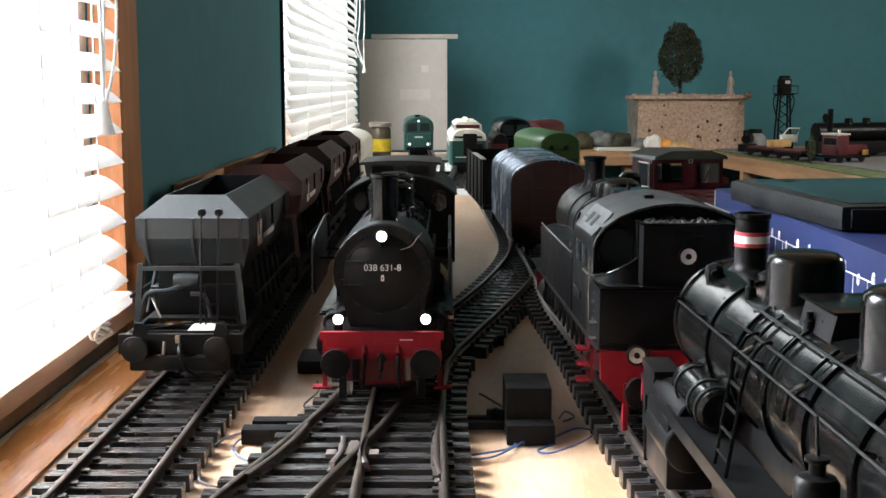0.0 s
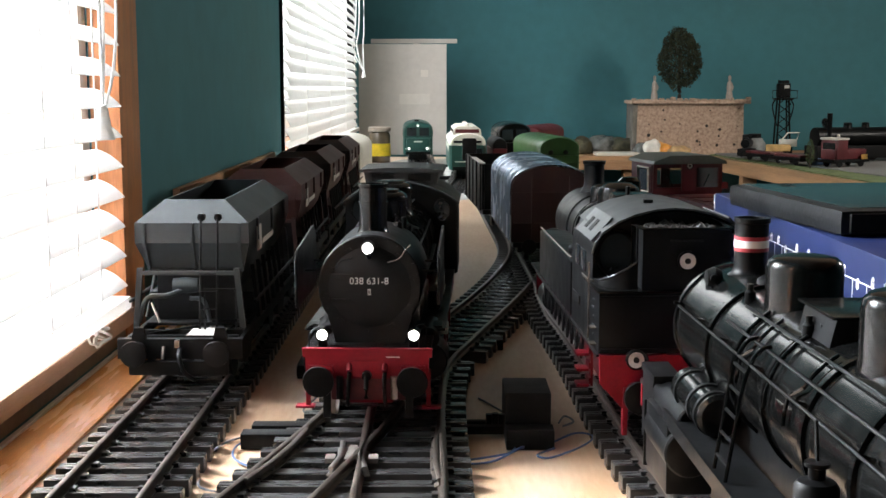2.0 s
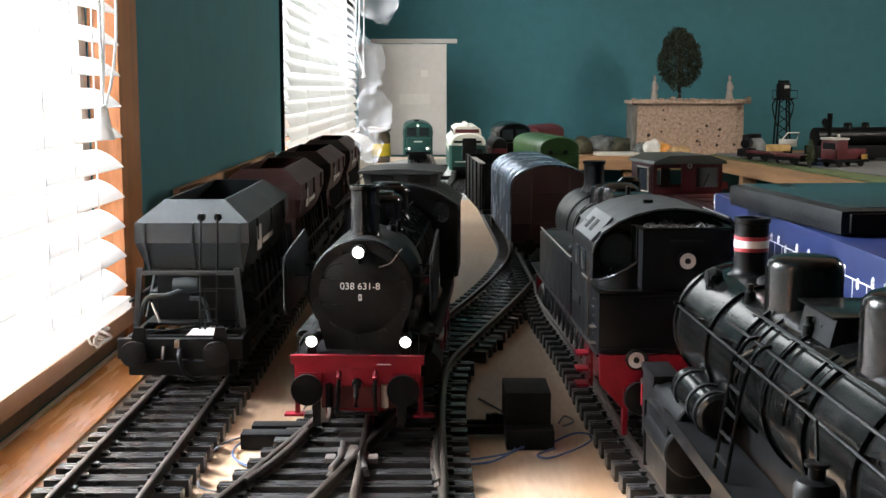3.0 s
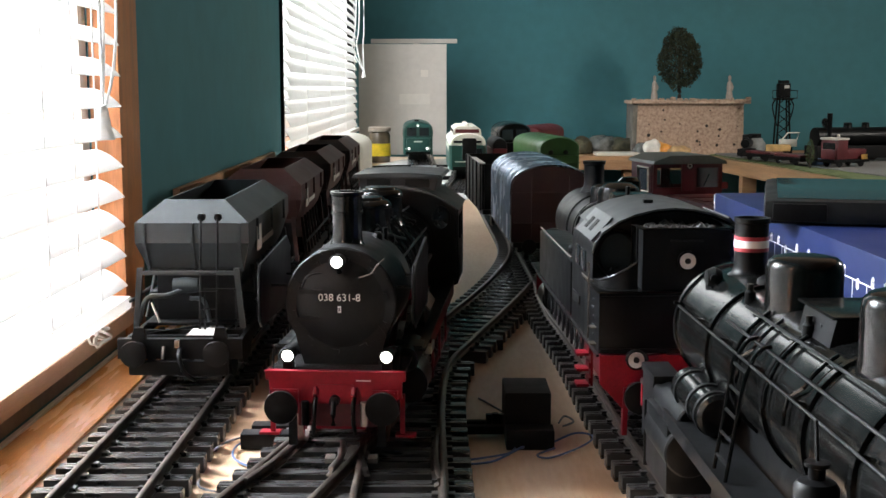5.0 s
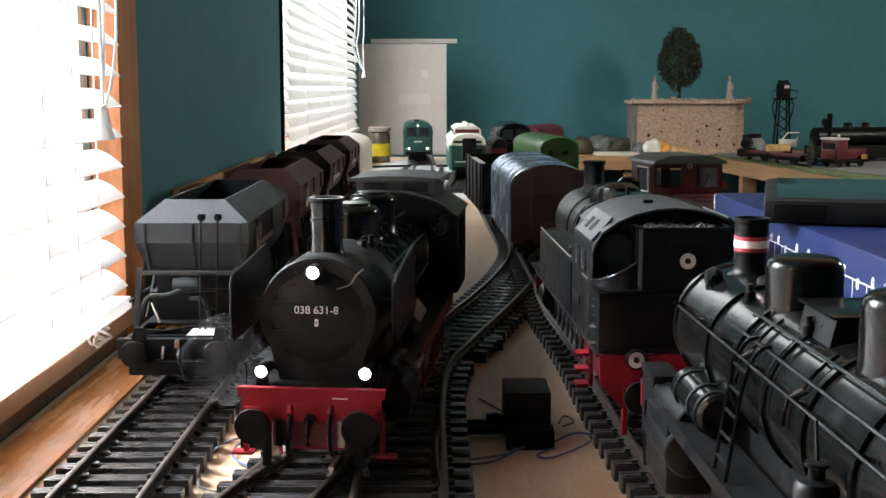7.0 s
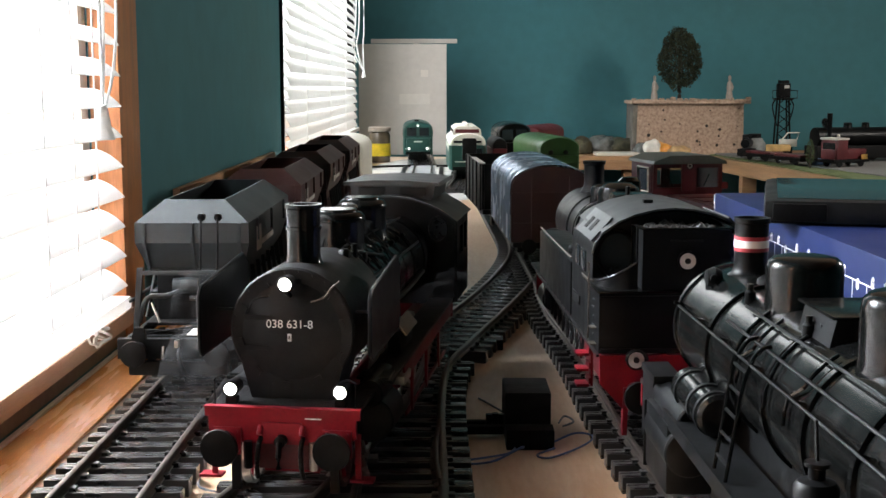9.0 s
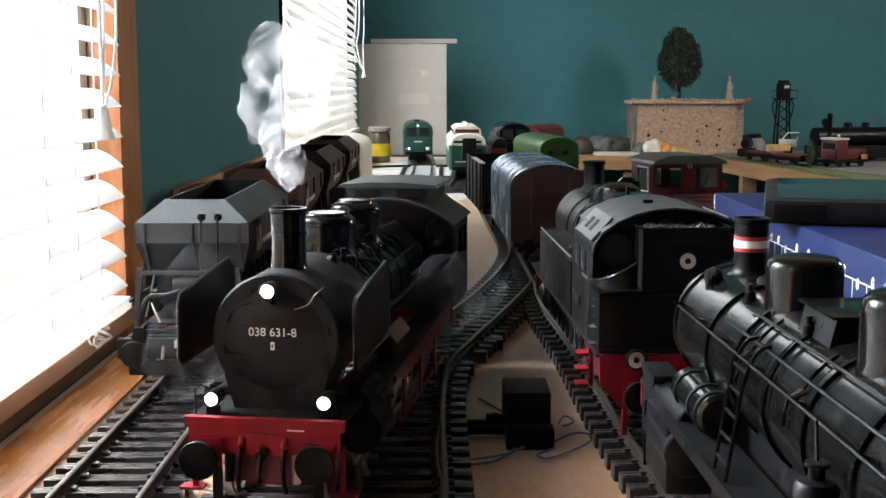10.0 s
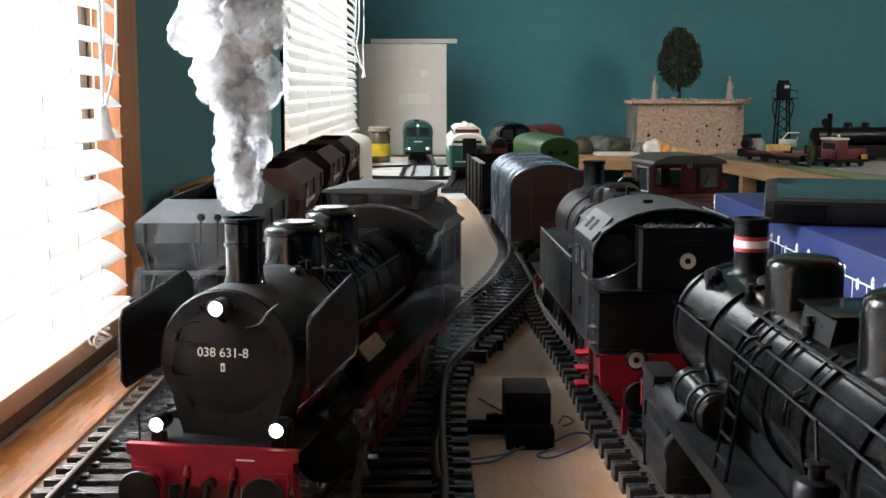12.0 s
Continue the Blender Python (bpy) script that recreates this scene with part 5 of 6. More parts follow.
for k, dx in enumerate((0, .010, .024)):
    pts = bez([(-.268 + dx * .5, 3.88, 1.1), (-.272 + dx, 3.88, .48), (-.285 + dx * 1.4, 3.88, .36), (-.262 + dx * .5, 3.88, .30), (-.250, 3.88, .276)], 8)
    part("cord", tube(bmesh.new(), pts, .0018, 6), CORDM, BC2)
part("tassel", lathe(bmesh.new(), [(0, .020), (.003, .02), (.007, .0), (0, 0)], (-.250, 3.88, .258), 'z', 14), WHITEP, BC2)
tagged(part("wall_rail", box(WX + .002, WX + .010, 1.27, 2.0, .113, .122, .001), PINE), "narrow pine batten fixed along the teal wall", "batten")

# ================= pale board leaning at the back =================
PB_ = empty("leaning_board", pose(-.135, 4.13, .0005, -4, 0, 0), "pale grey square board leaning on the back wall", "board")
part("panel", box(-.150, .147, 0, .010, 0, .372, .002), PALE, PB_)
part("tape", box(-.012, .09, -.0008, -.0002, .170, .205), mat("pale_tape", (.56, .53, .48), .7, var=.04), PB_)
part("mark", box(.06, .085, -.0008, -.0002, .262, .285), mat("pale_tape", (.60, .56, .50), .7, var=.04), PB_)
tagged(part("batten", box(-.245, .048, 4.19, 4.21, .375, .390, .001), PALE), "pale wooden batten behind the leaning board", "batten")
tagged(part("batten_post", box(-.10, -.08, 4.19, 4.21, .0005, .3745, .001), PALE), "pale upright carrying the batten", "batten")

# ================= turntable =================
# Flat white sheet added: pool of window light on the table round the turntable.
tagged(part("pale_sheet", prism(bmesh.new(), [(-.15, 2.95), (-.20, 3.3), (-.19, 3.6), (-.13, 3.85), (.02, 3.9), (.04, 3.4), (.05, 3.0), (.085, 2.5), (.03, 2.45), (-.02, 2.7)], .0003, .0007, 'z'), mat("white_table_glare", (.80, .80, .78), .22, var=.05, scale=10, spec=.8)), "white sheet added for bright window light round the turntable", "paper")
TT = empty("turntable", pose(-.055, 3.22, 0), "white painted turntable with bridge rails and dark rim", "turntable")
part("pit", cyl(bmesh.new(), .222, .0008, .004, (0, 0, 0), 'z', 64), mat("white_turntable", (.80, .79, .76), .22, var=.06, scale=12, spec=.8), TT, "white painted deck")
bm = bmesh.new()
lathe(bm, [(.222, .0008), (.232, .0008), (.232, .010), (.222, .010), (.222, .0008)], (0, 0, 0), 'z', 64)
part("rim", bm, DARKGREY, TT)
part("bridge", box(-.036, .036, -.218, .218, .0042, .0085, .001), mat("bridge_grey", (.30, .31, .32), .5), TT)
for x in (-.0236, .0236):
    part("rail", box(x - .0015, x + .0015, -.22, .22, .0086, .0150, .0004), RAILM, TT)
for x in (-.05, .05):
    part("side_plank", box(x - .006, x + .006, -.21, .21, .0042, .0075, .0005), DARKGREY, TT)
TE = track("short straight track behind the turntable", [(-.06, 3.46), (-.075, 3.98)])
TF = track("track of the parked railcar", [(.036, 2.62), (.058, 3.0), (.064, 3.5), (.064, 3.98)])
TG = track("siding of the green wagon", [(.27, 2.2), (.25, 2.7), (.215, 3.3), (.19, 3.9)])
TH = track("siding of the red diesel", [(.41, .98), (.337, 1.3), (.274, 1.63), (.24, 1.8)])

# ================= rail vehicles at the far end =================
GREEN = mat("railway_green", (.010, .052, .042), .35, var=.15)
LGREEN = mat("bright_green", (.016, .055, .010), .4, var=.2)
CREAM = mat("cream_paint", (.72, .70, .62), .35, var=.06)
TINYGLOW = glow("small_lamp", (1, .98, .92), 1.2)


def buses(name, m, label, cat, hw, h, ln, low, high, nose=.0, split=.5, lights=True, roofmat=None, glazed=True):
    """A rounded rail vehicle; y=0 is its front end, it runs towards +y."""
    V = empty(name, m, label, cat)
    z0 = .018
    zs = z0 + (h - z0) * split

    def shell(za, zb, y0, y1, top):
        sec = [(-hw, za), (-hw, zb - (.022 if top else 0))]
        if top:
            sec += [(-hw * math.cos(radians(a)), zb - .022 + .022 * math.sin(radians(a))) for a in range(12, 180, 12)]
        sec += [(hw, zb - (.022 if top else 0)), (hw, za)]
        bm = bmesh.new()
        rows = []
        for y, k in ((y0, .86), (y0 + .006, .94), (y0 + .018, .985), (y0 + .035, 1.0), (y1 - .02, 1.0), (y1, .94)):
            rows.append([bm.verts.new((x * k, y, za + (z - za) * (.5 + .5 * k) if top else z)) for x, z in sec])
        n = len(sec)
        for a, b in zip(rows, rows[1:]):
            for i in range(n):
                bm.faces.new((a[i], a[(i + 1) % n], b[(i + 1) % n], b[i]))
        bm.faces.new(rows[0])
        bm.faces.new(rows[-1][::-1])
        return bm
    part("lower_body", shell(z0, zs, 0, ln, False), low, V)
    part("upper_body", shell(zs + .0005, h, nose, ln, True), high, V)
    for sx in (-1, 1):
        if glazed:
            part("windscreen", box(sx * hw * .42 - hw * .32, sx * hw * .42 + hw * .32, nose - .0012, nose - .0002, zs + .006, h - .018, .0004), WINDOWM, V)
        if lights:
            part("marker_lamp", lathe(bmesh.new(), [(0, -.0025), (.0036, -.0015), (.004, 0)], (sx * hw * .72, -.0003, z0 + .018), 'y', 12), TINYGLOW, V)
        for k in range(5 if glazed else 0):
            y = nose + .02 + k * (ln - nose - .04) / 5
            part("side_window", box(sx * (hw + .0006) - .0004, sx * (hw + .0006) + .0004, y, y + (ln - nose) * .13, zs + .004, h - .026), WINDOWM, V)
    if lights:
        part("marker_lamp", lathe(bmesh.new(), [(0, -.0025), (.003, -.0015), (.0034, 0)], (0, nose - .0014, h - .012), 'y', 12), TINYGLOW, V)
    part("bogie", box(-.026, .026, .03, .10, .001, .0178, .002), DARKGREY, V)
    part("bogie", box(-.026, .026, ln - .10, ln - .03, .001, .0178, .002), DARKGREY, V)
    part("buffer_bar", box(-hw * .8, hw * .8, -.006, -.0005, .018, .026, .001), DARKGREY, V)
    if roofmat:
        part("roof_unit", box(-hw * .45, hw * .45, ln * .25, ln * .6, h + .0005, h + .009, .002), roofmat, V)
    return V


DSL = buses("diesel_locomotive", pose(-.072, 3.52, .0162, 0, 0, 2), "dark green diesel locomotive with three small lamps", "locomotive", .043, .113, .30, GREEN, GREEN, .012, .50)
part("nose", box(-.034, .034, -.016, .010, .0265, .066, .008), GREEN, DSL)
for x in (-.026, .026):
    part("nose_lamp", lathe(bmesh.new(), [(0, -.0195), (.0034, -.0185), (.004, -.016)], (x, 0, .036), 'y', 12), TINYGLOW, DSL, "small lit lamp")
part("nose_band", box(-.012, .012, -.0172, -.0162, .054, .058, .0004), CREAM, DSL)
part("roof_horn", box(-.010, .004, .02, .05, .1132, .118, .001), DARKGREY, DSL)
RCAR = buses("railcar", pose(.058, 2.86, .0162, 0, 0, 1), "green and white streamlined railcar facing the points", "railcar", .044, .104, .36, GREEN, CREAM, .012, .66, False, CREAM)
part("clerestory", prism(bmesh.new(), [(-.034, .098), (.034, .098), (.032, .112), (.022, .119), (-.022, .119), (-.032, .112)], .035, .30), CREAM, RCAR, "raised white lookout roof")
part("lookout_window", box(-.028, .028, .0340, .0348, .1035, .1120), DARKRED, RCAR)
for k in range(5):
    for sx in (-1, 1):
        part("lookout_window", box(sx * .0336 - .0004, sx * .0336 + .0004, .045 + k * .05, .075 + k * .05, .1040, .1100), WINDOWM, RCAR)
for k in range(4):
    part("roof_vent", lathe(bmesh.new(), [(.006, 0), (.006, .004), (.003, .006), (0, .006)], (0, .07 + k * .06, .1191), 'z', 12), CREAM, RCAR)
part("waist_band", box(-.0445, -.0437, .03, .33, .062, .0735), CREAM, RCAR)
part("front_window", box(-.006, .034, -.0012, -.0002, .048, .068, .0004), WINDOWM, RCAR)
part("front_stripe", box(-.030, .030, -.0014, -.0004, .036, .0385), CREAM, RCAR)
v = buses("covered_van", pose(-.188, 2.18, .0162, 0, 0, .3), "white roofed van at the tail of the hoppers", "wagon", .046, .121, .30, CREAM, CREAM, .0, .6, False, None, False)
gw = buses("goods_van", pose(.246, 2.58, .0162, 0, 0, 7), "bright green round-roofed goods van", "wagon", .047, .107, .30, LGREEN, LGREEN, .0, .55, False, None, False)
for x in (-.018, .014):
    part("port_hole", lathe(bmesh.new(), [(0, -.0022), (.0045, -.0018), (.0052, .0002)], (x, -.0004, .074), 'y', 14), MATTBLACK, gw)
part("end_beading", tube(bmesh.new(), [(-.043, -.001, .052), (.043, -.001, .052)], .0012, 6), LGREEN, gw)
buses("passenger_coach", pose(.245, 3.60, .0162, 0, 0, -24), "dark red passenger coach at the back", "coach", .046, .100, .22, DARKRED, DARKRED, .0, .55, False, None, False)
buses("tank_locomotive", pose(.185, 3.12, .0162, 0, 0, 3), "small black locomotive with rounded cab roof at the back", "locomotive", .044, .121, .22, BLACK, GLOSSBLACK, .02, .5, False)
buses("brake_van", pose(.142, 3.05, .0162, 0, 0, 2), "dark red and grey brake van beside the railcar", "wagon", .020, .085, .20, DARKRED, DARKGREY, .0, .6, False)
TT2 = empty("model_signal", pose(.060, 2.78, 0), "dark signal with rounded head beside the railcar", "signal")
part("post", cyl(bmesh.new(), .004, .0005, .060, (0, 0, 0), 'z', 12), BLACK, TT2)
part("signal_head", box(-.0165, .0165, -.006, .006, .0605, .112, .006), MATTBLACK, TT2)
JY = empty("storage_jar", pose(-.193, 3.72, 0), "brown jar with yellow label at the back", "jar")
part("jar_body", lathe(bmesh.new(), [(0, .0005), (.030, .0006), (.032, .004), (.032, .085), (.026, .094), (0, .094)], (0, 0, 0), 'z', 28), mat("brown_glass", (.10, .075, .05), .2, var=.2), JY)
part("jar_label", lathe(bmesh.new(), [(.0322, .020), (.0328, .020), (.0328, .058), (.0322, .058)], (0, 0, 0), 'z', 28), mat("yellow_label", (.62, .44, .02), .5), JY, "yellow paper label")
part("jar_lid", lathe(bmesh.new(), [(.033, .0942), (.034, .0945), (.034, .106), (.031, .108), (0, .108)], (0, 0, 0), 'z', 28), mat("tan_lid", (.30, .25, .20), .5), JY)
# second dark locomotive to the side of the tank engine
SL = empty("steam_locomotive", pose(.212, 1.20, 0, 0, 0, 6), "black steam locomotive with brassy boiler highlights and white dome caps", "locomotive")
part("boiler", lathe(bmesh.new(), [(0, 0), (.024, 0), (.026, .002), (.026, .28), (0, .28)], (0, 0, .090), 'y', 36), GLOSSBLACK, SL)
part("frame", box(-.038, .038, -.01, .30, .017, .062, .002), MATTBLACK, SL)
part("dome", lathe(bmesh.new(), [(.013, -.004), (.012, .014), (.008, .018), (0, .019)], (0, .11, .113), 'z', 24), GLOSSBLACK, SL)
for x, y in ((-.020, .06), (-.010, .035)):
    part("white_cap", lathe(bmesh.new(), [(0, -.0042), (.0034, -.0025), (.0040, 0), (.0034, .0025), (0, .0042)], (x, y, .1155 + x * .25), 'z', 16), WHITEP, SL, "white cap")
part("cab", box(-.040, .040, -.09, -.012, .017, .105, .004), BLACK, SL)


# ================= red diesel =================
def red_diesel():
    D = empty("diesel_locomotive", pose(.302, 1.50, .0162, 0, 0, 11), "dark red diesel shunter with tall cab and long bonnet", "locomotive")
    for y in (-.18, -.06, .09):
        wheelset(D, y, .0165)
    part("footplate", box(-.046, .046, -.24, .15, .028, .034, .001), DARKRED, D)
    part("frame", box(-.032, .032, -.235, .145, .006, .0278, .001), MATTBLACK, D)
    # cab with window openings in its front wall
    bm = bmesh.new()
    for x0, x1, z0, z1 in ((-.045, .045, .0345, .088), (-.045, -.040, .088, .112), (-.008, .008, .088, .112), (.040, .045, .088, .112), (-.045, .045, .112, .117)):
        bx(bm, x0, x1, 0, .003, z0, z1)
    part("cab_front", bm, DARKRED, D)
    part("cab_post", box(-.009, .009, -.004, -.0003, .084, .124, .001), DARKRED, D)
    for sx in (-1, 1):
        part("windscreen", box(sx * .024 - .0155, sx * .024 + .0155, .001, .002, .0885, .1115), glass("cab_pane", (.75, .9, .85), .05), D)
        part("wiper", tube(bmesh.new(), [(sx * .020, -.0015, .089), (sx * .027, -.0015, .104)], .0007, 5), BLACK, D)
        part("cab_side", box(sx * .045 - .001, sx * .045 + .001, .0035, .075, .0345, .117), DARKRED, D)
        part("side_window", box(sx * .0468 - .0005, sx * .0468 + .0005, .012, .045, .084, .110), WINDOWM, D)
        bm = tube(bmesh.new(), [(sx * .0480, .010, .082), (sx * .0480, .010, .112), (sx * .0480, .047, .112), (sx * .0480, .047, .082), (sx * .0480, .010, .082)], .0013, 6)
        part("window_trim", bm, CREAM, D, "white window surround")
        part("hand_rail", tube(bmesh.new(), [(sx * .044, -.23, .035), (sx * .044, -.23, .060), (sx * .044, -.02, .060)], .0008, 5), PALE, D)
    bm = bmesh.new()
    for x0, x1, z0, z1 in ((-.045, .045, .0345, .086), (-.045, -.038, .086, .113), (-.006, .006, .086, .113), (.038, .045, .086, .113), (-.045, .045, .113, .117)):
        bx(bm, x0, x1, .0755, .078, z0, z1)
    part("cab_back", bm, DARKRED, D)
    roof = [(-.048, .1172), (.048, .1172), (.046, .121), (.026, .1275), (-.026, .1275), (-.046, .121)]
    part("cab_roof", prism(bmesh.new(), roof, -.008, .084), mat("grey_green_roof", (.07, .08, .07), .5), D, "grey roof")
    part("bonnet", box(-.030, .030, -.22, -.002, .0345, .080, .004), DARKRED, D)
    for k in range(4):
        part("bonnet_louvre", box(-.024, .024, -.20 + k * .045, -.165 + k * .045, .0801, .0818, .0006), DARKRED, D)
    round_lamp(D, 0, -.0055, .115, .0040, 1, LENS)
    part("beam_line", box(-.04, .04, -.243, -.2405, .030, .033), mat("yellow_line", (.5, .35, .05), .5), D)
    part("mirror", box(.044, .052, -.003, .0, .086, .094, .001), DARKRED, D)


red_diesel()


# ================= castle with tree and two figures =================
def castle():
    C = empty("model_castle", pose(.835, 4.22, .0005), "rough beige stone model castle with crenellated top", "castle")
    bm = bmesh.new()
    hw, H = .182, .170
    n, k = 40, 22
    grid = []
    rnd_ = random.Random(9)
    for i in range(n + 1):
        row = []
        for j in range(k + 1):
            x = -hw + 2 * hw * i / n
            z = H * j / k
            d = .004 * noise.noise(Vector((x * 60, z * 60, 0))) + .003 * noise.noise(Vector((x * 160, z * 160, 3)))
            row.append(bm.verts.new((x * (1 - .02 * j / k), -.09 + d, z)))
        grid.append(row)
    for i in range(n):
        for j in range(k):
            bm.faces.new((grid[i][j], grid[i + 1][j], grid[i + 1][j + 1], grid[i][j + 1]))
    part("front_wall", bm, STONE, C, smooth=60)
    bm = bmesh.new()
    bx(bm, -hw * .99, hw * .97, -.085, .06, 0, H - .002)
    part("core", bm, STONE, C)
    part("side_wall", box(-hw - .012, -hw + .004, -.088, .06, 0, H, .003), mat("dark_stone", (.14, .13, .11), .9, var=.4, scale=30, bump=.6, bscale=60), C, "darker grey-brown side")
    part("cornice", box(-hw - .020, hw + .018, -.103, .07, H + .0005, H + .012, .003), STONE, C)
    x = -hw - .018
    while x < hw + .010:
        w = rnd_.uniform(.010, .022)
        part("crenel", box(x, x + w, -.100, -.084, H + .0122, H + rnd_.uniform(.016, .024), .003), STONE, C)
        x += w + rnd_.uniform(.002, .008)
    dark = mat("dark_opening", (.02, .018, .015), .9)
    for i in range(18):
        x, z = rnd_.uniform(-hw * .93, hw * .9), .03 + .125 * rnd_.random() ** 1.2
        r = rnd_.uniform(.0018, .0062)
        part("stone_hole", lathe(bmesh.new(), [(0, -.002), (r * .7, -.0016), (r, .002)], (x, -.0935, z), 'y', 9), dark, C)
    return C


castle()
FIG = mat("pale_figure", (.33, .28, .24), .7, var=.15, scale=80)
for x in (.713, .966):
    bm = bmesh.new()
    lathe(bm, [(0, 0), (.018, 0), (.017, .012), (.013, .030), (.014, .045), (.011, .058), (.005, .064), (.0075, .070), (.0075, .077), (.004, .082), (0, .083)], (0, 0, 0), 'z', 16)
    tube(bm, bez([(.010, 0, .056), (.016, -.004, .044), (.012, -.010, .034)], 4), .0035, 7)
    for v in bm.verts:
        v.co.x *= .66
    tagged(part("statuette", bm, FIG, m=pose(x, 4.14, .1835)), "small pale statuette standing on the castle wall", "statue")


def leaf_tree(m, h, trunk, rx, rz, n, seed, leafmat, label):
    T = empty("model_tree", m, label, "tree")
    rnd_ = random.Random(seed)
    bark = mat("dark_bark", (.035, .025, .018), .9, var=.3)
    bm = tube(bmesh.new(), bez([(0, 0, 0), (.002, 0, trunk * .5), (-.001, 0, trunk), (0, 0, h * .7)], 4), .0065 * h / .25, 8)
    part("trunk", bm, bark, T)
    for i in range(9):
        a = i * 2.4
        z = trunk + (h - trunk) * .07 * i
        e = (rx * .7 * math.cos(a), rx * .7 * math.sin(a), z + .03 * h / .25)
        part("limb", tube(bmesh.new(), [(0, 0, z), (e[0] * .5, e[1] * .5, z + .012), e], .0022 * h / .25, 5), bark, T)
    cz = trunk * .75 + rz
    verts, faces = [], []
    for i in range(n):
        u, v = rnd_.uniform(-1, 1), rnd_.uniform(0, 2 * math.pi)
        s = math.sqrt(1 - u * u)
        d = Vector((s * math.cos(v), s * math.sin(v), u))
        lump = 1 + .16 * noise.noise(d * 2.6 + Vector((seed, 0, 0))) + .10 * noise.noise(d * 7)
        r = lump * (.55 + .45 * rnd_.random() ** .4)
        egg = 1.0 - .18 * u
        c = Vector((d.x * rx * egg * r, d.y * rx * egg * r, cz + d.z * rz * r))
        q = Euler((rnd_.uniform(0, 6), rnd_.uniform(0, 6), rnd_.uniform(0, 6))).to_matrix()
        w = rnd_.uniform(.0026, .0050) * h / .25
        b0 = len(verts)
        for p in ((-w, 0, 0), (0, -w * .6, .0005), (w, 0, 0), (0, w * .6, -.0005)):
            verts.append(c + q @ Vector(p))
        faces.append((b0, b0 + 1, b0 + 2, b0 + 3))
    me = bpy.data.meshes.new("crown")
    me.from_pydata(verts, [], faces)
    me.materials.append(leafmat)
    ob = new("crown", me)
    ob.parent = T
    tagged(ob, kind="stuff")
    return T


LEAF = mat("dark_olive_foliage", (.030, .036, .016), .8, var=.5, scale=60)
LEAF2 = mat("green_foliage", (.05, .075, .025), .8, var=.4, scale=60)
leaf_tree(pose(.806, 4.19, .183), .246, .050, .072, .102, 7500, 3, LEAF, "dark olive egg-shaped model tree on the castle top")
leaf_tree(pose(1.012, 3.36, .0040), .085, .012, .012, .036, 900, 5, LEAF2, "small slender green model tree beside the track")

# ================= scenery and trains across the aisle =================
GRASS = mat("dry_grass_mat", (.10, .13, .05), .9, var=.5, scale=40, bump=.6, bscale=200)
BALLAST = mat("grey_ballast", (.16, .155, .15), .9, var=.4, scale=160, bump=.8, bscale=400)
tagged(part("grass_strip", prism(bmesh.new(), [(.893, 4.08), (.999, 3.03), (1.045, 2.7), (1.30, 2.7), (1.12, 3.3), (1.0, 4.08)], .0008, .004, 'z'), GRASS), "dry green scenic grass strip along the table edge", "grass", kind="stuff")
tagged(part("ballast_bed", prism(bmesh.new(), [(.91, 4.0), (1.04, 3.4), (1.16, 2.7), (1.9, 2.7), (1.9, 4.09), (.91, 4.09)], .0045, .0075, 'z'), BALLAST), "grey ballast bed under the display tracks", "ballast", kind="stuff")


def small_vehicle(name, m, label, cat, ln, hw, h, col, cab=None, extra=None):
    V = empty(name, m, label, cat)
    part("frame", box(-hw, hw, 0, ln, .012, .020, .001), MATTBLACK, V)
    for y in (ln * .2, ln * .8):
        wheelset(V, y, .010)
    if h:
        part("body", box(-hw * .8, hw * .8, ln * .05, ln * .95, .0205, h, .004), col, V)
    if cab:
        y0, y1, hc = cab
        part("cab", box(-hw * .95, hw * .95, y0, y1, .0205, hc, .002), col, V)
        part("cab_roof", box(-hw * 1.0, hw * 1.0, y0 - .004, y1 + .004, hc + .0004, hc + .006, .002), PALE, V)
        part("cab_window", box(-hw * .7, hw * .7, y0 - .001, y0 - .0004, hc - .028, hc - .008), WINDOWM, V)
    return V


def steam_far(m, label, ln=.30, r=.024, size=1.0):
    V = empty("steam_locomotive", m, label, "locomotive")
    V.scale = (size, size, size)
    part("boiler", lathe(bmesh.new(), [(0, 0), (r, .001), (r, ln * .7), (0, ln * .7)], (0, 0, .072), 'y', 24), BLACK, V)
    part("frame", box(-.036, .036, -.01, ln, .010, .046, .002), MATTBLACK, V)
    part("cab", box(-.042, .042, ln * .7, ln * .95, .046, .112, .005), BLACK, V)
    for y, rr, h in ((.04, .009, .018), (.11, .012, .012), (.17, .011, .012)):
        part("chimney" if y < .05 else "dome", lathe(bmesh.new(), [(rr * 1.2, -.004), (rr, .004), (rr, h), (rr * .6, h + .002), (0, h + .002)], (0, y, .072 + r), 'z', 18), BLACK, V)
    for sx in (-1, 1):
        for y in (.06, .12, .18):
            part("wheel", cyl(bmesh.new(), .020, -.002, .002, (sx * .026, y, .0215), 'x', 20), MATTBLACK, V)
    return V


steam_far(pose(.935, 3.78, .0080, 0, 0, -25), "small black steam engine leading the goods train", .20, .022, .62)
for k, (x, y, a) in enumerate(((.955, 3.47, -13), (.995, 3.30, -14))):
    V = small_vehicle("flat_wagon", pose(x + .035, y + .13, .0080, 0, 0, 20), "dark low wagon carrying small loads", "wagon", .14, .030, .028, DARKRED)
RD = small_vehicle("diesel_locomotive", pose(1.055, 3.36, .0080, 0, 0, -62), "small dark red diesel locomotive with grey cab roof", "locomotive", .135, .032, .048, DARKRED, (.012, .052, .074))
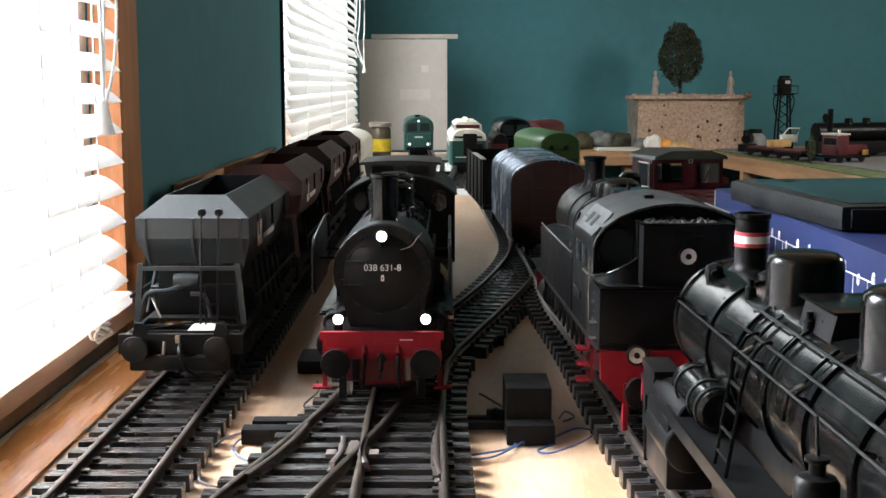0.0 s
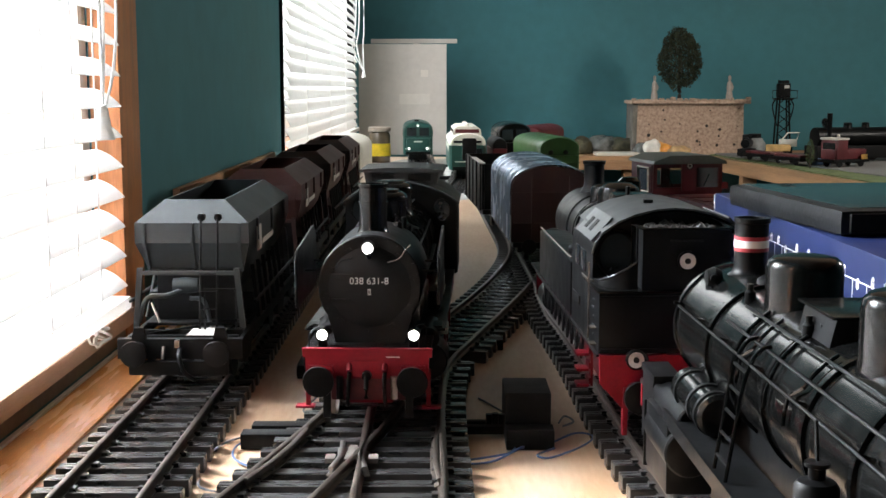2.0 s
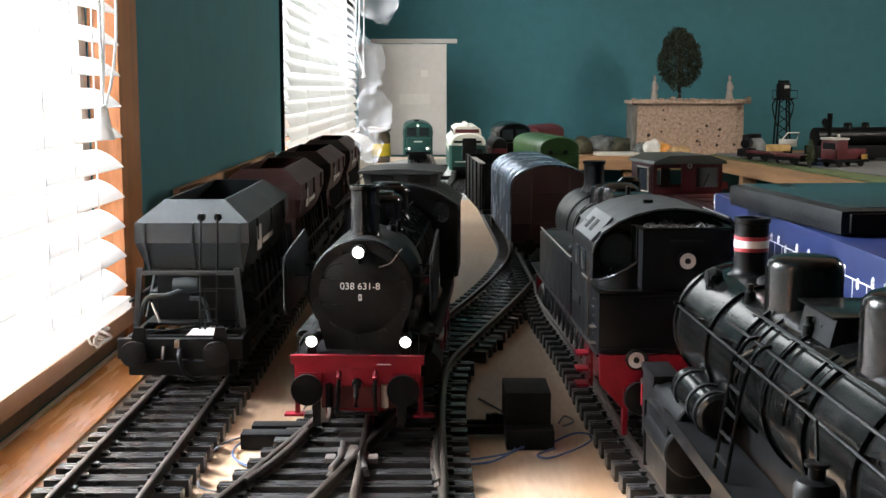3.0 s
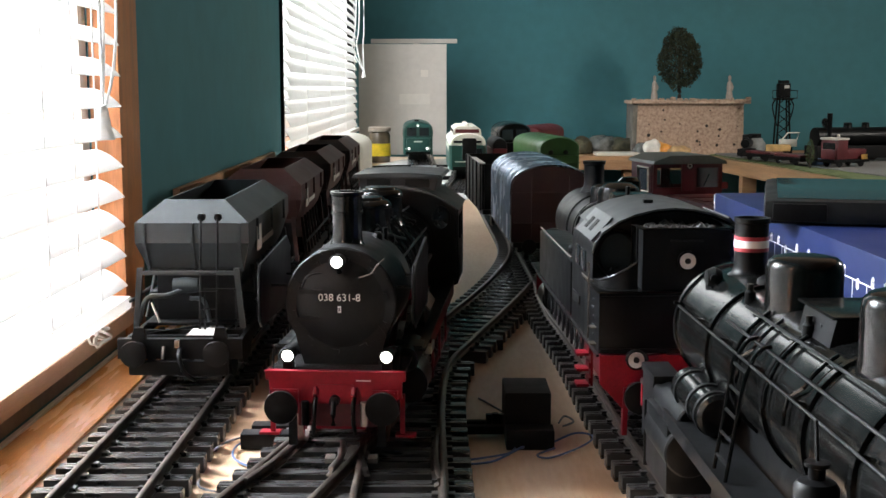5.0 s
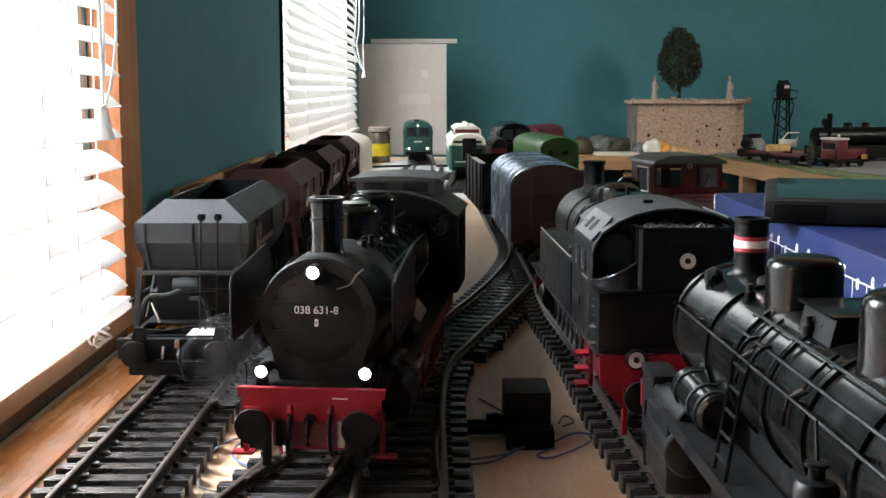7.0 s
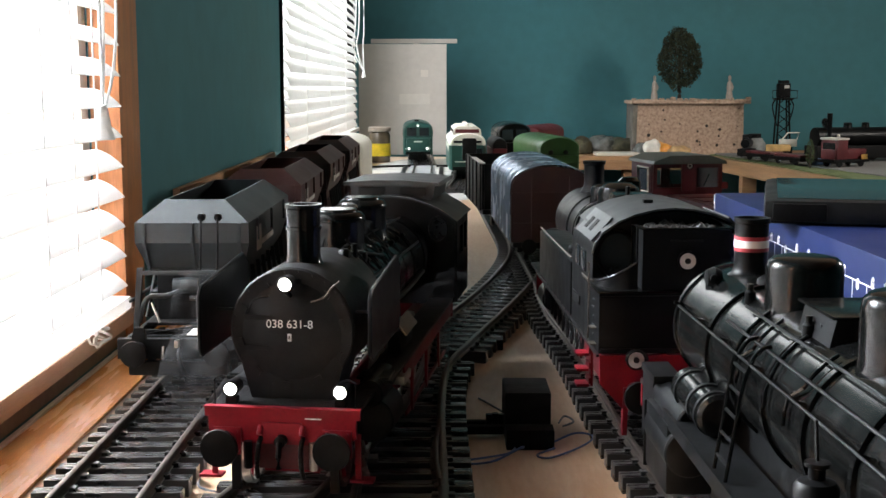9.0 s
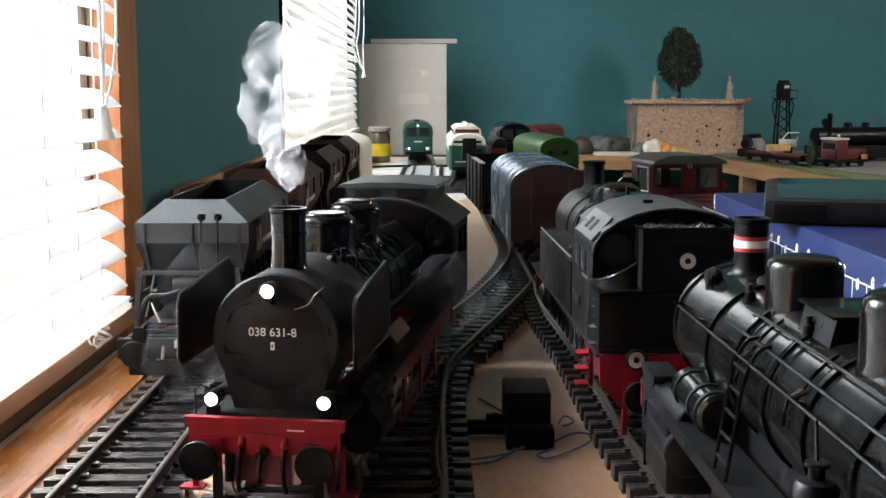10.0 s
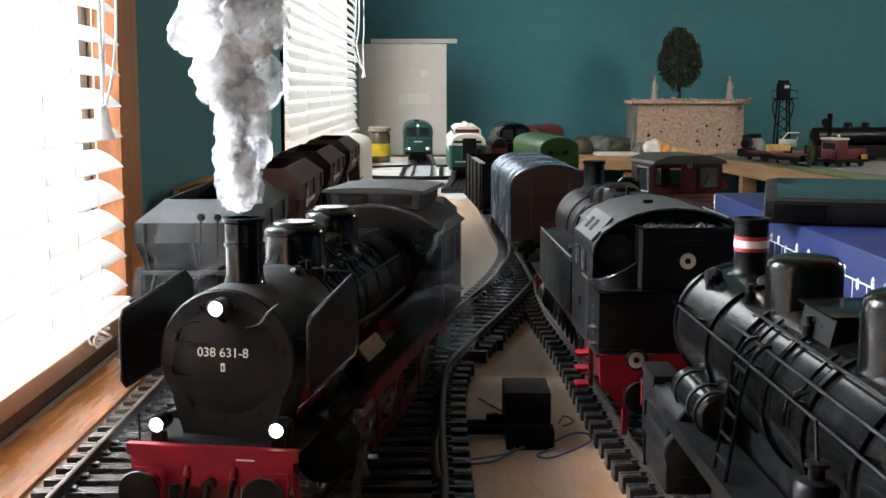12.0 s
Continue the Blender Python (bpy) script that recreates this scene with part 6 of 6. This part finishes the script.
part("brass_detail", box(.033, .036, .100, .122, .020, .034, .001), mat("brass", (.6, .36, .10), .3, metal=.8, var=.3), RD, "orange brass fittings")
part("roof_bell", lathe(bmesh.new(), [(.004, 0), (.004, .008), (0, .009)], (0, .045, .0805), 'z', 10), PALE, RD)
steam_far(pose(1.10, 3.62, .0080, 0, 0, -76), "long black steam locomotive standing across the display", .42, .028)
steam_far(pose(1.46, 3.62, .0080, 0, 0, -80), "black steam locomotive at the table's back", .34, .026)
tagged(part("load_crate", box(-.03, .03, -.02, .02, 0, .020, .002), mat("tan_load", (.45, .28, .10), .6), m=pose(1.0, 3.64, .0370, 0, 0, 14)), "tan crate loaded on the low wagon", "crate")
tagged(part("load_crate", box(-.022, .022, -.018, .018, 0, .016, .002), mat("blue_load", (.12, .25, .45), .5), m=pose(1.075, 3.47, .0080, 0, 0, 14)), "pale blue crate beside the wagons", "crate")
CR = empty("model_crane", pose(1.045, 3.70, .0080), "white model crane cab on the wagon load", "crane")
part("cab_body", box(-.024, .024, -.015, .015, .040, .062, .003), CREAM, CR)
part("crane_post", box(-.012, .012, -.01, .01, .0005, .0398, .001), DARKGREY, CR)
bm = tube(bmesh.new(), [(-.020, -.012, .062), (-.004, -.012, .082), (.030, -.012, .082), (.024, -.012, .062)], .0022, 6)
part("roll_frame", bm, CREAM, CR)
SI = empty("model_silo", pose(.985, 3.86, .0005), "grey cylindrical model silo", "silo")
part("silo_body", lathe(bmesh.new(), [(0, 0), (.034, 0), (.034, .050), (.024, .066), (0, .070)], (0, 0, 0), 'z', 24), mat("grey_silo", (.20, .21, .21), .6), SI)
part("silo_cap", lathe(bmesh.new(), [(.020, .0675), (.020, .080), (0, .081)], (0, 0, 0), 'z', 20), DARKGREY, SI)
WC = empty("water_crane", pose(1.10, 3.48, .0075), "black model water crane post", "crane")
part("post", cyl(bmesh.new(), .0075, 0, .145, (0, 0, 0), 'z', 12), BLACK, WC)
part("arm", tube(bmesh.new(), bez([(0, 0, .122), (-.016, 0, .126), (-.018, 0, .108)], 5), .005, 8), BLACK, WC)


def tower():
    T = empty("signal_tower", pose(1.115, 4.02, .0005), "dark lattice signal tower with railed lamp platform", "tower")
    for sx in (-1, 1):
        for sy in (-1, 1):
            part("leg", tube(bmesh.new(), [(sx * .023, sy * .020, 0), (sx * .019, sy * .018, .10), (sx * .014, sy * .014, .205)], .003, 6), BLACK, T)
        for k in range(6):
            z = .01 + k * .032
            part("brace", tube(bmesh.new(), [(-sx * .021, -.019, z), (sx * .020, -.019, z + .032)], .0016, 5), BLACK, T)
        part("stay", tube(bmesh.new(), bez([(sx * .018, 0, .10), (sx * .030, 0, .14), (sx * .034, 0, .17), (sx * .020, 0, .190)], 5), .0022, 6), BLACK, T)
        part("platform_rail", tube(bmesh.new(), [(sx * .018, -.02, .190), (sx * .040, -.02, .190), (sx * .040, -.02, .215), (sx * .018, -.02, .215)], .0018, 6), BLACK, T)
    part("platform", box(-.028, .028, -.022, .022, .184, .190, .001), BLACK, T)
    part("lamp_house", box(-.019, .019, -.018, .018, .1905, .238, .003), MATTBLACK, T)
    part("roof_cap", box(-.015, .015, -.014, .014, .2385, .248, .003), MATTBLACK, T)
    part("lamp_window", box(-.002, .014, -.0195, -.0185, .222, .232), PALE, T)


tower()

# ================= bags of scenery material on the far table =================
BAGM = mat("clear_bag_film", (.15, .155, .15), .12, var=.3, scale=60, bump=.8, bscale=70)
MOSS = mat("moss_filling", (.055, .05, .028), .8, var=.5, scale=80, bump=.6, bscale=150)
ORANGE = mat("orange_packet", (.70, .30, .05), .4, var=.3, scale=40)


def bag(x, y, rx, ry, h, material, seed, label):
    bm = bmesh.new()
    bmesh.ops.create_icosphere(bm, subdivisions=3, radius=1)
    for v in bm.verts:
        c = v.co.copy()
        k = 1 + .22 * noise.noise(c * 1.7 + Vector((seed * 3.1, 0, 0))) + .10 * noise.noise(c * 5 + Vector((0, seed, 0)))
        v.co = Vector((c.x * rx * k, c.y * ry * k, max(0.0, (c.z * .6 + .4) * h * k)))
    tagged(part("material_bag", bm, material, m=pose(x, y, .0008), smooth=60), label, "bag", "scenery material bags")


tagged(part("foam_tray", box(.51, .655, 4.05, 4.15, .0008, .010, .003), PALE), "pale grey foam tray on the pine table", "tray")
bag(.47, 4.20, .045, .05, .055, MOSS, 1, "brownish moss bag on the pine table")
bag(.55, 4.24, .06, .05, .060, BAGM, 2, "clear plastic bag of rocks on the pine table")
bag(.63, 4.22, .055, .05, .055, MOSS, 3, "brownish moss bag on the pine table")
bag(.68, 4.12, .04, .035, .040, BAGM, 4, "clear plastic bag of rocks on the pine table")
bag(.735, 4.10, .035, .03, .042, ORANGE, 5, "orange packet among the bags")
bag(.79, 4.08, .04, .03, .032, mat("tan_packet", (.5, .33, .16), .5, var=.3), 6, "tan paper packet among the bags")
bag(.70, 4.08, .03, .02, .050, mat("white_packet", (.7, .68, .62), .4, var=.2), 7, "white crumpled packet among the bags")

# ================= smoke =================


def smoke_mat(name, dens, least=0.0, lo=.25, grain=60):
    m = bpy.data.materials.new(name)
    m.use_nodes = True
    nt = m.node_tree
    N, L = nt.nodes, nt.links
    N.remove(N["Principled BSDF"])
    out = N["Material Output"]
    dif, tra, tp = N.new("ShaderNodeBsdfDiffuse"), N.new("ShaderNodeBsdfTranslucent"), N.new("ShaderNodeBsdfTransparent")
    dif.inputs[0].default_value = tra.inputs[0].default_value = (.86, .87, .89, 1)
    mx, mix = N.new("ShaderNodeMixShader"), N.new("ShaderNodeMixShader")
    mx.inputs[0].default_value = .5
    L.new(dif.outputs[0], mx.inputs[1])
    L.new(tra.outputs[0], mx.inputs[2])
    tc = N.new("ShaderNodeTexCoord")
    nz = N.new("ShaderNodeTexNoise")
    nz.inputs["Scale"].default_value, nz.inputs["Detail"].default_value = grain, 3
    L.new(tc.outputs["Object"], nz.inputs["Vector"])
    rp = N.new("ShaderNodeMapRange")
    rp.inputs["From Min"].default_value, rp.inputs["From Max"].default_value = lo, .72
    rp.inputs["To Min"].default_value, rp.inputs["To Max"].default_value = least, dens
    L.new(nz.outputs[0], rp.inputs["Value"])
    L.new(rp.outputs[0], mix.inputs[0])
    L.new(tp.outputs[0], mix.inputs[1])
    L.new(mx.outputs[0], mix.inputs[2])
    L.new(mix.outputs[0], out.inputs["Surface"])
    return m


SMOKE = smoke_mat("white_smoke", .50, .0, .30)
THIN = smoke_mat("grey_smoke", .20, .0, .38, 45)
WISP = smoke_mat("thin_smoke", .020, 0.0, .40, 26)


def puff_mesh(seed, r, stretch, material):
    bm = bmesh.new()
    bmesh.ops.create_icosphere(bm, subdivisions=4, radius=1)
    for v in bm.verts:
        c = v.co.normalized()
        k = 1 + .30 * noise.noise(c * 1.6 + Vector((seed * 7.3, 0, 0))) + .16 * noise.noise(c * 4 + Vector((0, seed * 3.7, 0))) + .07 * noise.noise(c * 9)
        v.co = Vector((c.x * r * k, c.y * r * k, c.z * r * k * stretch))
    me = bpy.data.meshes.new("smoke_puff")
    bm.to_mesh(me)
    bm.free()
    me.materials.append(material)
    me.shade_smooth()
    return me


PUFFS = []
SMALL = [puff_mesh(i, .0068, 1.3, SMOKE) for i in range(4)]
MID = [puff_mesh(10 + i, .0120, 1.15, SMOKE) for i in range(4)]
BIG = [puff_mesh(20 + i, .0150, 1.05, SMOKE) for i in range(4)]
TSMALL = [puff_mesh(i, .0068, 1.5, THIN) for i in range(3)]
TMID = [puff_mesh(10 + i, .0110, 1.4, THIN) for i in range(3)]
TBIG = [puff_mesh(20 + i, .0150, 1.2, THIN) for i in range(3)]


def smoke():
    rnd_ = random.Random(12)
    # (start, puffs, how long the burst lasts, rise in m/s)
    for t0, n, span, v in ((0.55, 5, .25, .34), (2.70, 6, .30, .33), (5.10, 8, .30, .40), (7.45, 6, .3, .30), (9.76, 8, .25, .32), (10.30, 3, .25, .34), (11.66, 64, .33, .44)):
        for i in range(n):
            f = i / n
            thick = t0 > 11
            me = rnd_.choice(((BIG if thick else TBIG) if f < .34 else (MID if thick else TMID) if f < .62 else (SMALL if thick else TSMALL)))
            ob = new("smoke_puff", me)
            tagged(ob, "soft white puff of steam from the chimney", "smoke", "smoke puffs")
            PUFFS.append((ob, t0 + span * f, v * rnd_.uniform(.85, 1.12), rnd_.uniform(-1, 1), rnd_.uniform(-1, 1), rnd_.uniform(0, 360)))


smoke()
WISPS = []


def wisps():
    """Faint steam that leaks from the cylinders and lingers along the running gear."""
    rnd_ = random.Random(8)
    ms = [puff_mesh(40 + i, .021, 1.2, WISP) for i in range(3)]
    for i in range(7):
        ob = new("steam_wisp", rnd_.choice(ms))
        tagged(ob, "faint drifting wisp of steam beside the running gear", "smoke", "smoke puffs")
        side = -1 if i % 3 == 0 else 1
        WISPS.append((ob, 6.4 + i * .72, side, rnd_.uniform(.06, .22) if side > 0 else .03, rnd_.uniform(.035, .07), rnd_.uniform(0, 360)))


wisps()


def wisp_rows(te, side, y, z, turn):
    rows = []
    t = 0.0
    while t < te - .1:
        rows.append((t, loco_pose(t) @ pose(0, .15, .085, 0, 0, turn)))
        t += 1.0
    rows.append((te, loco_pose(te) @ pose(0, .15, .085, 0, 0, turn)))
    base = loco_pose(te + .5) @ Vector((side * .055, y, z))
    for age in (.5, 1.5, 3.0, 5.0):
        if te + age < 11.99:
            rows.append((te + age, Matrix.Translation(base + Vector((side * .006 * age, .01 * age, .012 * age))) @ pose(0, 0, 0, 12 * age, 9 * age, turn)))
    age = 12.0 - te
    rows.append((12.0, Matrix.Translation(base + Vector((side * .006 * age, .01 * age, .012 * age))) @ pose(0, 0, 0, 12 * age, 9 * age, turn)))
    return rows


def puff_rows(te, v, a, b, turn):
    """In the smokebox, then up the chimney and away."""
    rows = []
    te = min(te, 11.98)
    t = 0.0
    while t < te - .12:
        rows.append((t, loco_pose(t) @ pose(0, .046, .082, 0, 0, turn)))
        t += 1.0
    rows.append((te - .034, loco_pose(te - .034) @ pose(0, .046, .082, 0, 0, turn)))
    rows.append((te, loco_pose(te) @ pose(0, .0445, .152, 0, 0, turn)))
    top = loco_pose(te).translation
    base = loco_pose(te) @ Vector((0, .0445, .152))
    for age in (.07, .15, .25, .38, .55, .8, 1.3, 2.5, 5.0):
        tt = te + age
        if tt > 12.0:
            break
        up = v * age if age < .8 else v * .8 + (age - .8) * .12
        sp = .004 + .055 * age if age < .8 else .048 + .02 * (age - .8)
        rows.append((tt, Matrix.Translation(base + Vector((a * sp - .022 * min(age, .6), b * sp, min(up, 1.1)))) @ pose(0, 0, 0, 0, 25 * a * age, turn)))
    if rows[-1][0] < 11.99:
        tt, m = rows[-1]
        age = 12.0 - te
        if tt >= te:
            up = v * age if age < .8 else v * .8 + (age - .8) * .12
            sp = .004 + .055 * age if age < .8 else .048 + .02 * (age - .8)
            m = Matrix.Translation(base + Vector((a * sp - .022 * min(age, .6), b * sp, min(up, 1.1)))) @ pose(0, 0, 0, 0, 0, turn)
        rows.append((12.0, m))
    return rows


def motions():
    rows = [(k * .5, loco_pose(k * .5)) for k in range(25)]
    walk(P8, rows)
    walk(TENDER, [(k * .5, tender_pose(k * .5)) for k in range(25)])
    x0, y0 = loco_xy(0)
    for w, x, y, r in WHEELS:
        rr = []
        for k in range(25):
            a, b = loco_xy(k * .5)
            way = math.hypot(a - x0, b - y0)
            rr.append((k * .5, pose(x, y, r, math.degrees(way / r), 0, 0)))
        walk(w, rr)
    for rod, sx in RODS:
        rr = []
        for k in range(49):
            t = k * .25
            a, b = loco_xy(t)
            ang = math.hypot(a - x0, b - y0) / .0268 + (0 if sx < 0 else math.pi / 2)
            rr.append((t, pose(0, .0095 * math.cos(ang), .0268 - .0095 * math.sin(-ang))))
        walk(rod, rr)

    for ob, *q in PUFFS:
        walk(ob, puff_rows(*q))
    for ob, *q in WISPS:
        walk(ob, wisp_rows(*q))
    a, b = tab_a(), tab_b()
    lift = pose(.338, .785, .1480, 0, 0, 86)
    walk(TABLET, [(0, a), (3.4, a), (4.0, lift), (4.6, b), (12, b)])


motions()
